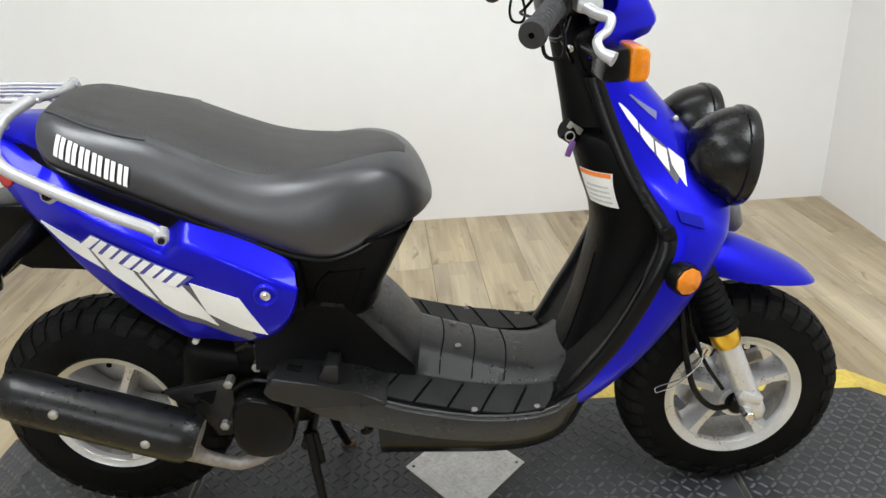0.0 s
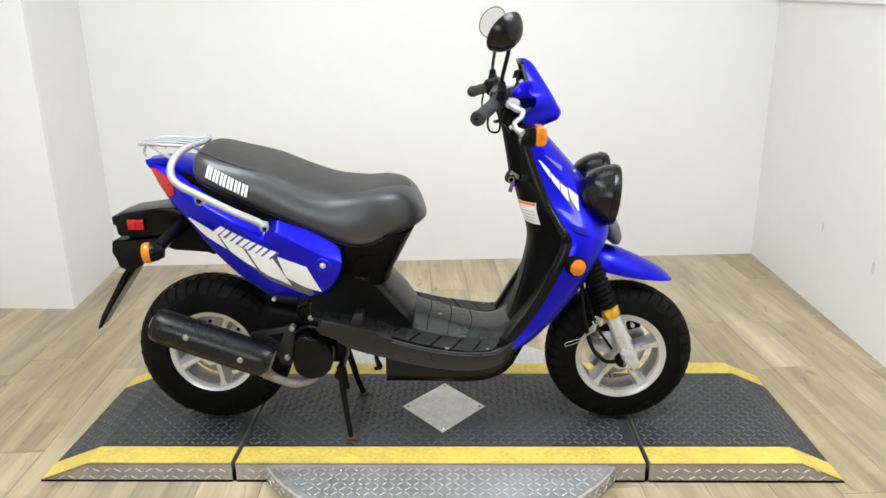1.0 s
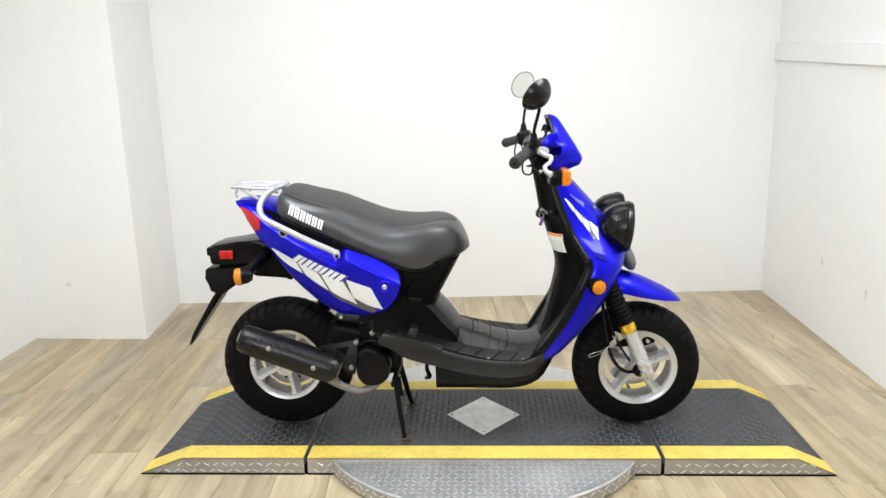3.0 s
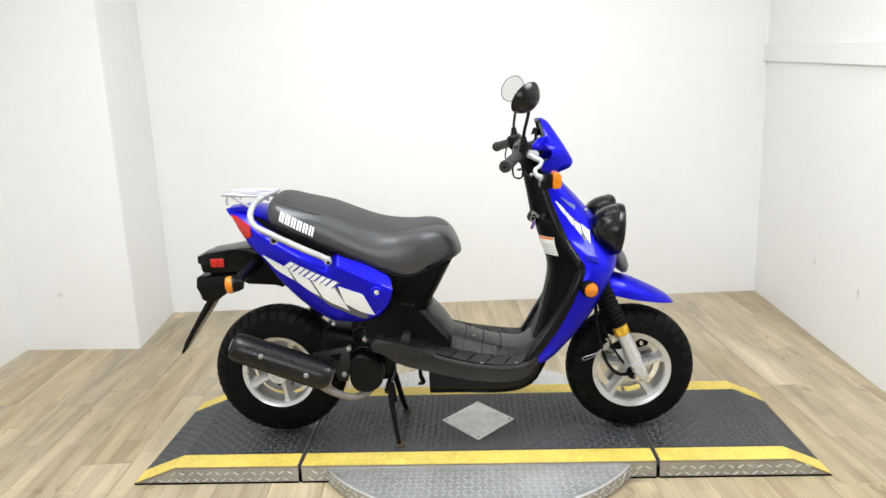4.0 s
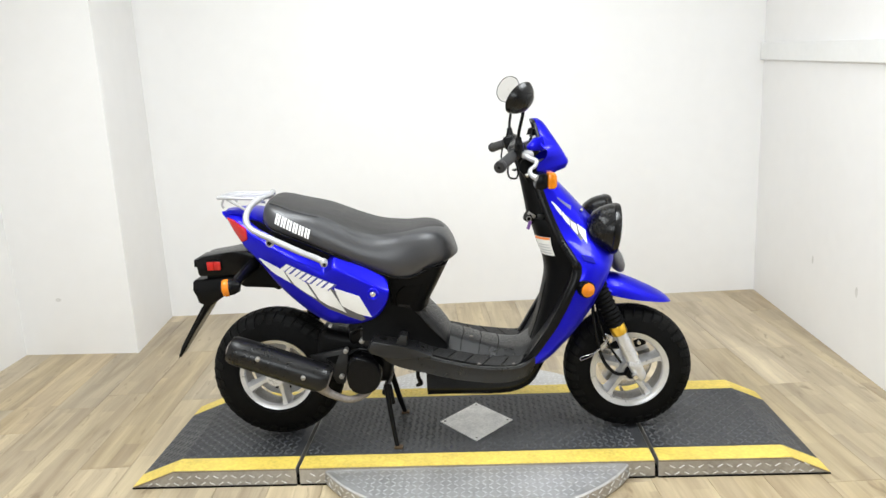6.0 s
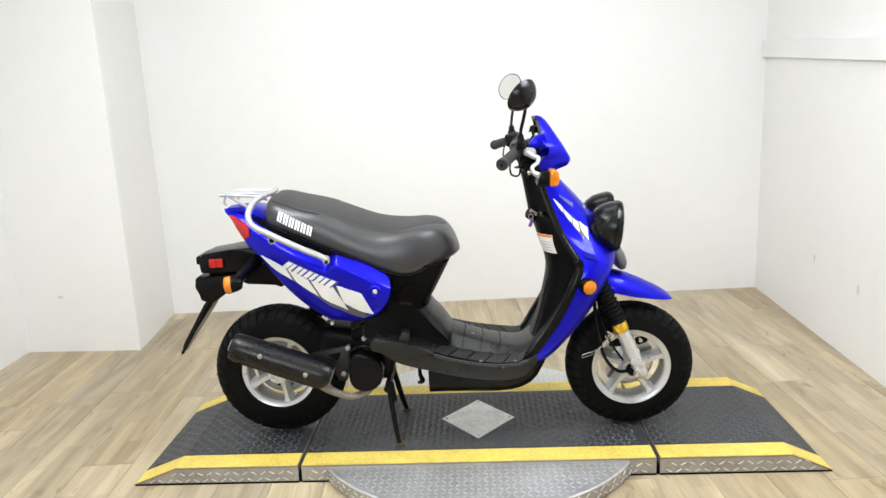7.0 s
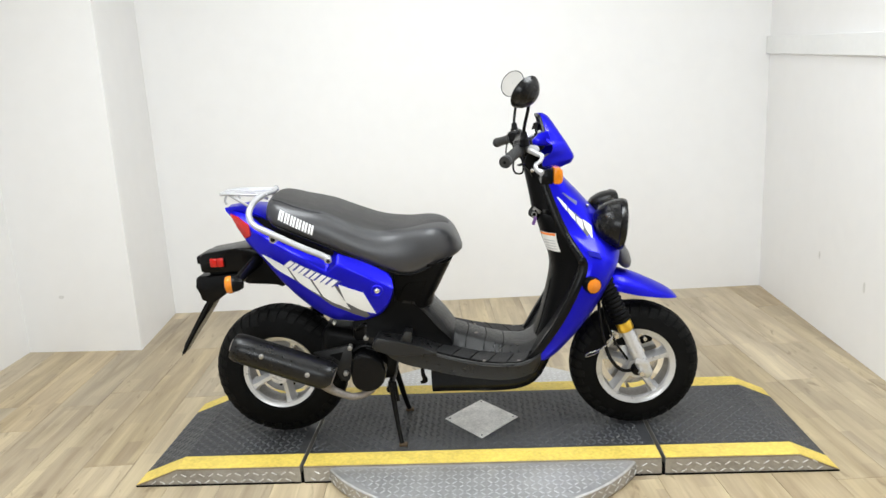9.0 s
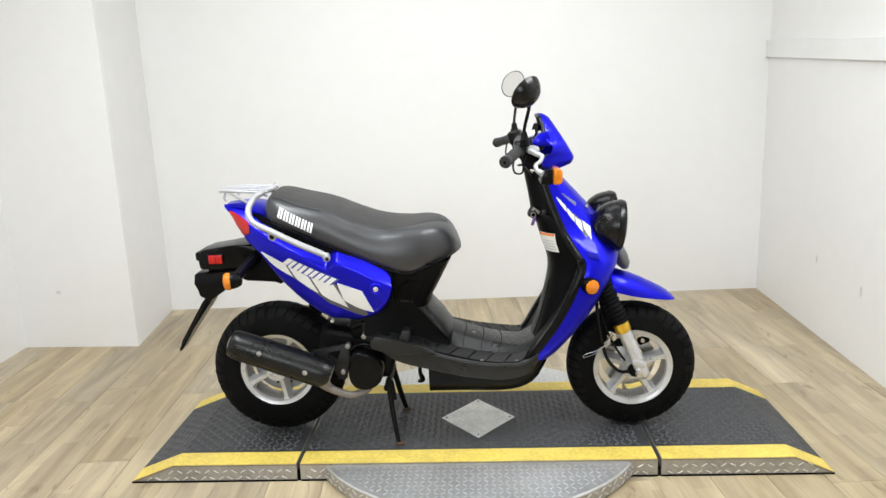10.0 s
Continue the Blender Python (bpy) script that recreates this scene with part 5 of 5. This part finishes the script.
part("tail_tray", prism([(-0.725, 0.755), (-0.600, 0.770), (-0.520, 0.720), (-0.555, 0.650), (-0.585, 0.626), (-0.615, 0.648), (-0.700, 0.642), (-0.738, 0.660), (-0.742, 0.700)], -0.064, 0.064, 0.008), PLASTIC, scooter, "black tray under the tail")
part("under_tail", tube([(-0.84, 0, 0.66), (-0.72, 0, 0.70), (-0.60, 0, 0.72), (-0.45, 0, 0.70)], 0.035, 10), PLASTIC, scooter, "black under-tail tray")

# --- under-seat body
def base_ring(z):
    xf = curve(z, (0.445, 0.016), (0.47, 0.000), (0.50, -0.021), (0.527, -0.046), (0.550, -0.063), (0.575, -0.058), (0.60, -0.044), (0.64, -0.023), (0.715, 0.016))
    w = curve(z, (0.445, 0.118), (0.52, 0.118), (0.60, 0.135), (0.66, 0.155), (0.715, 0.168))
    ring = []
    for a in np.linspace(-math.pi / 2, math.pi / 2, 13):
        ring.append((xf - 0.045 + 0.045 * max(math.cos(a), 0.0) ** 0.7, w * math.sin(a), z))
    return ring + [(-0.30, w, z), (-0.30, -w, z)]


part("seat_base", loft([base_ring(z) for z in np.linspace(0.553, 0.715, 18)]), PLASTIC, scooter, "black under-seat body", angle=50)
# same body as seat_base; its lit lower part gets the lighter colour
part("tunnel_hump", loft([base_ring(z) for z in np.linspace(0.400, 0.551, 16)]), BOARD, scooter, "black hump where the floor tunnel meets the seat body", angle=50)
for s in (-1, 1):
    def base_y(lift):
        return lambda x, z: s * (curve(z, (0.445, 0.118), (0.52, 0.118), (0.60, 0.135), (0.66, 0.155), (0.715, 0.168)) + lift)
    part("recess", strip([(-0.168, 0.580), (-0.165, 0.608), (-0.152, 0.632), (-0.132, 0.650)], [(-0.114, 0.568), (-0.100, 0.590), (-0.088, 0.622), (-0.074, 0.654)], base_y(0.0008), 6, 6, 0.0005 * s), PLASTIC, scooter)
    rim = glide([(-0.132, 0.652), (-0.152, 0.634), (-0.166, 0.608), (-0.169, 0.580), (-0.158, 0.572), (-0.135, 0.568), (-0.114, 0.566), (-0.102, 0.586), (-0.090, 0.620), (-0.074, 0.656)], 2)
    part("recess_lip", tube([(p[0], base_y(0.0006)(p[0], p[1]), p[1]) for p in rim], 0.0026, 8, 2), PLASTIC, scooter)
    # lighter film paints the light on the sill of the recess
    part("recess_sill", strip([(-0.163, 0.576), (-0.118, 0.569)], [(-0.158, 0.584), (-0.121, 0.578)], base_y(0.003), 6, 3, 0.001 * s), BOARD, scooter)
    rows = []
    for x in np.linspace(-0.285, -0.002, 18):
        zt = curve(x, (-0.285, 0.560), (-0.21, 0.590), (-0.16, 0.592), (-0.10, 0.548), (-0.05, 0.486), (-0.002, 0.434))
        zl = curve(x, (-0.285, 0.470), (-0.20, 0.458), (-0.10, 0.436), (-0.002, 0.402))
        row = []
        for v in np.linspace(0, 1, 8):
            z = zl * (1 - v) + zt * v
            low = curve(x, (-0.285, 0.168), (-0.20, 0.148), (-0.12, 0.138), (-0.05, 0.128), (-0.002, 0.120))
            high = curve(x, (-0.285, 0.135), (-0.15, 0.130), (-0.08, 0.123), (-0.002, 0.117))
            row.append((x, s * (low + (high - low) * v - 0.003 * math.sin(math.pi * v)), z))
        rows.append(row)
    part("side_fairing", sheet(rows, 0.004 * s), PLASTIC, scooter, "black lower side fairing")

# --- floorboard


def board_z(x):
    return curve(x, (-0.27, 0.468), (-0.20, 0.458), (-0.10, 0.434), (0.0, 0.404), (0.106, 0.380), (0.20, 0.370), (0.255, 0.374), (0.295, 0.402))


def board_w(x):
    return curve(x, (-0.27, 0.185), (-0.15, 0.212), (0.0, 0.222), (0.15, 0.215), (0.25, 0.196), (0.295, 0.182))


rings = []
for x in np.linspace(-0.262, 0.295, 30):
    zt, w = board_z(x), board_w(x)
    zl = curve(x, (-0.262, 0.452), (-0.20, 0.388), (-0.07, 0.350), (0.06, 0.320), (0.2, 0.305), (0.28, 0.325), (0.295, 0.355))
    hum = curve(x, (-0.26, 0.02), (-0.12, 0.058), (0.05, 0.048), (0.20, 0.026), (0.295, 0.02))
    half = [(0, zl - 0.002), (w * 0.75, zl), (w * 0.95, zl + 0.012), (w, zt - 0.020), (w, zt - 0.003), (w - 0.004, zt), (0.106, zt), (0.096, zt + 0.004), (0.082, zt + hum * 0.72), (0.055, zt + hum * 0.96), (0, zt + hum)]
    rings.append([(x, -y, z) for y, z in half] + [(x, y, z) for y, z in half[-2:0:-1]])
board = part("floorboard", loft(rings), BOARD, scooter, "black plastic step-through floorboard", angle=45)
# lower belly
rings = []
for x in np.linspace(-0.075, 0.342, 20):
    zl = curve(x, (-0.075, 0.242), (0.05, 0.246), (0.17, 0.244), (0.24, 0.252), (0.295, 0.282), (0.342, 0.362))
    zt = curve(x, (-0.07, 0.385), (0.1, 0.360), (0.25, 0.345), (0.342, 0.395))
    w = curve(x, (-0.07, 0.165), (0.1, 0.178), (0.25, 0.165), (0.335, 0.13))
    half = [(0, zl), (w * 0.6, zl + 0.002), (w * 0.9, zl + 0.018), (w, zl + 0.05), (w, zt), (0, zt)]
    rings.append([(x, -y, z) for y, z in half] + [(x, y, z) for y, z in half[-2:0:-1]])
part("belly_pan", loft(rings), GLOSSBLACK, scooter, "black belly pan", angle=50)
# rear of the board: foot peg ledge
for s in (-1, 1):
    part("rear_ledge", prism([(-0.263, 0.456), (-0.243, 0.485), (-0.165, 0.467), (-0.103, 0.451), (-0.050, 0.428), (-0.048, 0.420), (-0.103, 0.422), (-0.161, 0.418), (-0.205, 0.425), (-0.250, 0.440)], s * 0.130, s * 0.2225, 0.0035), BOARD, scooter, "black rear floorboard ledge")
    part("foot_stop", prism([(-0.172, 0.462), (-0.152, 0.500), (-0.128, 0.497), (-0.132, 0.452)], s * 0.160, s * 0.210, 0.004), BOARD, scooter, "small black foot stop")
    part("ledge_slot", block((-0.212, s * 0.180, 0.4785), (0.026, 0.018, 0.004), 0.001, turn(0, 11, 0)), GROOVE, scooter)
# dark sheet under the mat pieces, painting the shade in the gaps between them
for s in (-1, 1):
    rows = []
    for x in np.linspace(-0.118, 0.258, 14):
        rows.append([(x + (1 - v) * 0.012, s * (0.113 + v * (board_w(x) - 0.014 - 0.113)), board_z(x + (1 - v) * 0.012) + 0.0014) for v in np.linspace(0, 1, 4)])
    part("mat_ground", sheet(rows, 0.001 * s), GROOVE, board, smooth=False)
# highlight along the outer edge of the mats, drawn as a lighter grey tube
for s in (-1, 1):
    part("mat_edge", tube([(x, s * (board_w(x) - 0.010), board_z(x) + 0.0015) for x in np.linspace(-0.125, 0.262, 12)], 0.0022, 6, 2), MATEDGE, board, "light grey highlight along the mat edge")
# rubber mat pieces either side, split by slanting grooves
for s in (-1, 1):
    for k in range(6):
        rows = []
        for u in np.linspace(0, 1, 5):
            row = []
            for v in np.linspace(0, 1, 4):
                yy = 0.112 + v * (board_w(0.05) - 0.020 - 0.112)
                x = -0.120 + k * 0.060 + u * 0.0545 + (1 - v) * 0.034
                x = min(x, 0.262)
                row.append((x, s * min(yy, board_w(x) - 0.012), board_z(x) + 0.0045))
            rows.append(row)
        part("mat_strip", sheet(rows, 0.003 * s), MATTING, board, smooth=False)
    for x in (-0.085, 0.105, 0.222):
        # dark disc paints the shaded recess round the clip
        part("clip_hole", lathe([(0.0135, 0), (0.0135, 0.0006), (0.0005, 0.0008)], (x + 0.003, s * (board_w(x) - 0.022), board_z(x) + 0.0046), (0, 0, 1), 14), GROOVE, board)
        part("clip", lathe([(0.0075, 0), (0.0075, 0.002), (0.004, 0.0035), (0.0005, 0.004)], (x, s * (board_w(x) - 0.022), board_z(x) + 0.005), (0, 0, 1), 10), DULLSTEEL, board, "dull steel floor clip")
for k in range(3):
    x = 0.045 + 0.062 * k
    hum = curve(x, (-0.26, 0.02), (-0.12, 0.058), (0.05, 0.048), (0.20, 0.026), (0.295, 0.02))
    pts = []
    for y in np.linspace(-0.095, 0.095, 21):
        xx = x + 0.010 * (1 - (y / 0.09) ** 2)
        hum = curve(xx, (-0.26, 0.02), (-0.12, 0.058), (0.05, 0.048), (0.20, 0.026), (0.295, 0.02))
        pts.append((xx, y, board_z(xx) + float(np.interp(abs(y), (0, 0.055, 0.082, 0.096), (hum, hum * 0.96, hum * 0.72, 0.004))) + 0.0003))
    part("tunnel_groove", tube(pts, 0.0014, 6, 2), GROOVE, board)
for x, y in ((0.082, -0.045), (0.075, 0.045)):
    part("clip", lathe([(0.0065, 0), (0.0065, 0.002), (0.0035, 0.0035), (0.0005, 0.004)], (x, y, board_z(x) + 0.046), (0, 0, 1), 10), DULLSTEEL, board, "dull steel floor clip")

# --- engine, exhaust, stand
part("engine_block", block((-0.335, 0.02, 0.375), (0.28, 0.19, 0.16), 0.03, turn(0, 12, 0), seg=3), DARKMETAL, scooter, "dark engine block")
part("gear_case", block((-0.48, 0.115, 0.325), (0.42, 0.06, 0.13), 0.03, turn(0, 4, 0), seg=3), DARKMETAL, scooter, "dark drive case beside the wheel")
part("cylinder", lathe([(0.055, -0.06), (0.055, 0.06), (0.04, 0.07), (0.001, 0.07)], (-0.235, 0.0, 0.40), (1, 0, 0.25), 20, caps=False), DARKMETAL, scooter, "dark engine cylinder")
fan = part("fan_cover", prism([(-0.345, 0.385), (-0.332, 0.406), (-0.306, 0.414), (-0.272, 0.405), (-0.242, 0.385), (-0.228, 0.348), (-0.238, 0.303), (-0.262, 0.280), (-0.296, 0.272), (-0.328, 0.280), (-0.346, 0.302), (-0.351, 0.345)], -0.172, -0.075, 0.024, seg=5), GLOSSBLACK, scooter, "round black engine cover")
part("fan_rib", tube([(-0.345, -0.130, 0.408), (-0.300, -0.132, 0.428), (-0.240, -0.130, 0.410)], 0.007, 8), GLOSSBLACK, fan)
bm = prism([(-0.484, 0.404), (-0.361, 0.428), (-0.343, 0.418), (-0.350, 0.372), (-0.362, 0.300), (-0.392, 0.298), (-0.412, 0.350), (-0.470, 0.392)], -0.128, -0.112, 0.004)
part("swing_bracket", bm, BOARD, scooter, "dark engine bracket plate")
# dark triangle on the plate paints the shade of its opening
part("bracket_window", prism([(-0.424, 0.398), (-0.378, 0.406), (-0.391, 0.374)], -0.1295, -0.126, 0.0), GROOVE, scooter)
for x, z in ((-0.293, 0.457), (-0.351, 0.423), (-0.372, 0.330)):
    part("bolt", lathe([(0.0095, -0.02), (0.0095, 0.004), (0.006, 0.006), (0.0005, 0.006)], (x, -0.136, z), (0, -1, 0), 6), BOLT, scooter, "dull zinc bolt")
part("clip_bolt", lathe([(0.006, -0.01), (0.006, 0.004), (0.004, 0.006), (0.0005, 0.006)], (-0.400, -0.125, 0.512), (0, -1, 0), 8), PAPER, scooter, "small white clip")
part("carburettor", block((-0.30, -0.05, 0.47), (0.09, 0.10, 0.08), 0.015), DARKMETAL, scooter, "dark carburettor")
part("shock_absorber", tube([(-0.55, 0.09, 0.36), (-0.46, 0.085, 0.62)], 0.028, 14, 1), DARKMETAL, scooter, "dark rear shock absorber")
part("hose", tube([(-0.33, -0.11, 0.48), (-0.29, -0.13, 0.50), (-0.255, -0.11, 0.46), (-0.24, -0.09, 0.40)], 0.008, 8), GLOSSBLACK, scooter, "black hose")

a, b = Vector((-0.728, -0.186, 0.460)), Vector((-0.408, -0.186, 0.340))
way = (b - a).normalized()
ln = (b - a).length
prof = [(0.001, -0.016), (0.020, -0.015), (0.032, -0.008), (0.040, 0.008), (0.0420, 0.035), (0.0430, ln * 0.6), (0.0430, ln - 0.03), (0.041, ln - 0.008), (0.034, ln + 0.004), (0.001, ln + 0.006)]
part("muffler", lathe(prof, a, way, 36, squash=(1.0, 1.02)), DULLSTEEL, scooter, "exhaust muffler can")
rows = []
upv = Vector((0, -1, 0)).cross(way)
for h in np.linspace(-0.006, ln + 0.003, 24):
    r = float(np.interp(h, [p[1] for p in prof], [p[0] for p in prof])) + 0.006
    rows.append([a + way * h + r * (math.cos(t) * Vector((0, -1, 0)) + math.sin(t) * upv) for t in np.linspace(-1.75 + 1.35 * max(0, (h - ln + 0.075) / 0.07) ** 1.3, 1.75, 19)])
shield = part("heat_shield", sheet(rows, 0.003), MUFFLER, scooter, "satin black exhaust heat shield")
for x, z in ((-0.628, 0.440), (-0.481, 0.370)):
    part("shield_bolt", lathe([(0.0085, -0.004), (0.0085, 0.002), (0.0055, 0.004), (0.0005, 0.0045)], (x, -0.2375, z), (0, -1, 0), 14), BOLT, shield, "bright shield bolt")
part("exhaust_tip", tube([a + way * 0.005 + Vector((0, 0.01, -0.030)), a - way * 0.022 + Vector((0, 0.005, -0.036))], 0.009, 14, 1), DULLSTEEL, scooter, "steel exhaust tip")
part("exhaust_pipe", tube([(-0.440, -0.180, 0.318), (-0.417, -0.165, 0.284), (-0.379, -0.158, 0.263), (-0.341, -0.150, 0.251), (-0.290, -0.120, 0.262), (-0.250, -0.06, 0.31)], [0.024, 0.0145, 0.0125, 0.0125, 0.0125, 0.0125], 16), DULLSTEEL, scooter, "dull steel exhaust pipe")

part("centre_stand", tube([(-0.222, -0.105, 0.285), (-0.214, -0.118, 0.21), (-0.203, -0.136, 0.135), (-0.192, -0.152, 0.072)], [0.011, 0.0095, 0.0085, 0.008], 10), DARKMETAL, scooter, "dark centre stand leg")
part("centre_stand", tube([(-0.232, 0.06, 0.285), (-0.218, 0.080, 0.22), (-0.203, 0.110, 0.13), (-0.190, 0.130, 0.072)], [0.013, 0.011, 0.010, 0.009], 10), DARKMETAL, scooter, "dark centre stand leg")
part("stand_crossbar", tube([(-0.228, -0.11, 0.255), (-0.228, 0.10, 0.255)], 0.012, 10, 1), DARKMETAL, scooter, "dark stand crossbar")
part("stand_foot", block((-0.187, -0.153, H + 0.006), (0.030, 0.022, 0.011), 0.003), RUST, scooter, "worn rusty stand foot")
part("stand_foot", block((-0.188, 0.131, H + 0.006), (0.030, 0.022, 0.011), 0.003), RUST, scooter, "worn rusty stand foot")
part("stand_spring", tube([(-0.212, -0.10, 0.280), (-0.202, -0.108, 0.212)], 0.008, 10, 1), DARKMETAL, scooter, "dark stand spring")
part("drain_hose", tube([(-0.105, -0.10, 0.37), (-0.110, -0.10, 0.312), (-0.102, -0.10, 0.282), (-0.118, -0.10, 0.274)], [0.006, 0.007, 0.0095, 0.005], 8), GLOSSBLACK, scooter, "short black drain hose")

# --- key with a purple tag in the ignition
key = thing("key", (0.300, -0.040, 0.835), "ignition key with a purple tag hanging from the lock", "key")
part("key_blade", block((0.303, -0.044, 0.857), (0.030, 0.004, 0.012), 0.001, turn(0, 35, 10)), BOLT, key, "steel key")
part("key_ring", tube([(0.293 + 0.008 * math.cos(t), -0.052, 0.845 + 0.008 * math.sin(t)) for t in np.linspace(0, 2 * math.pi, 9)], 0.0014, 6), BOLT, key, "thin steel ring")
part("key_tag", block((0.293, -0.056, 0.824), (0.011, 0.004, 0.030), 0.002, turn(0, 20, 0)), PURPLE, key, "purple plastic tag")

# ---------------------------------------------------------------- floor planks, last
plank_mesh = None
PW, PLN = 0.182, 1.22
rot = Matrix.Rotation(radians(4.0), 4, "Z")
rnd = random.Random(5)
for i in range(-14, 14):
    off = rnd.uniform(0, PLN)
    for j in range(-7, 4):
        x, y = i * PW, j * PLN + off
        p = rot @ Vector((x, y, 0))
        if not (-2.45 < p.x < 1.95 and -7.2 < p.y < 2.35):
            continue
        if plank_mesh is None:
            plank_mesh = finish(block((0, 0, -0.003), (PW - 0.0010, PLN - 0.0010, 0.006), 0.0009, seg=1), "plank", OAK, smooth=False)
        ob = new("plank", plank_mesh)
        ob.parent = floor
        ob.matrix_parent_inverse = Matrix.Identity(4)
        ob.matrix_basis = Matrix.Translation(p - ORIGIN["floor"]) @ rot
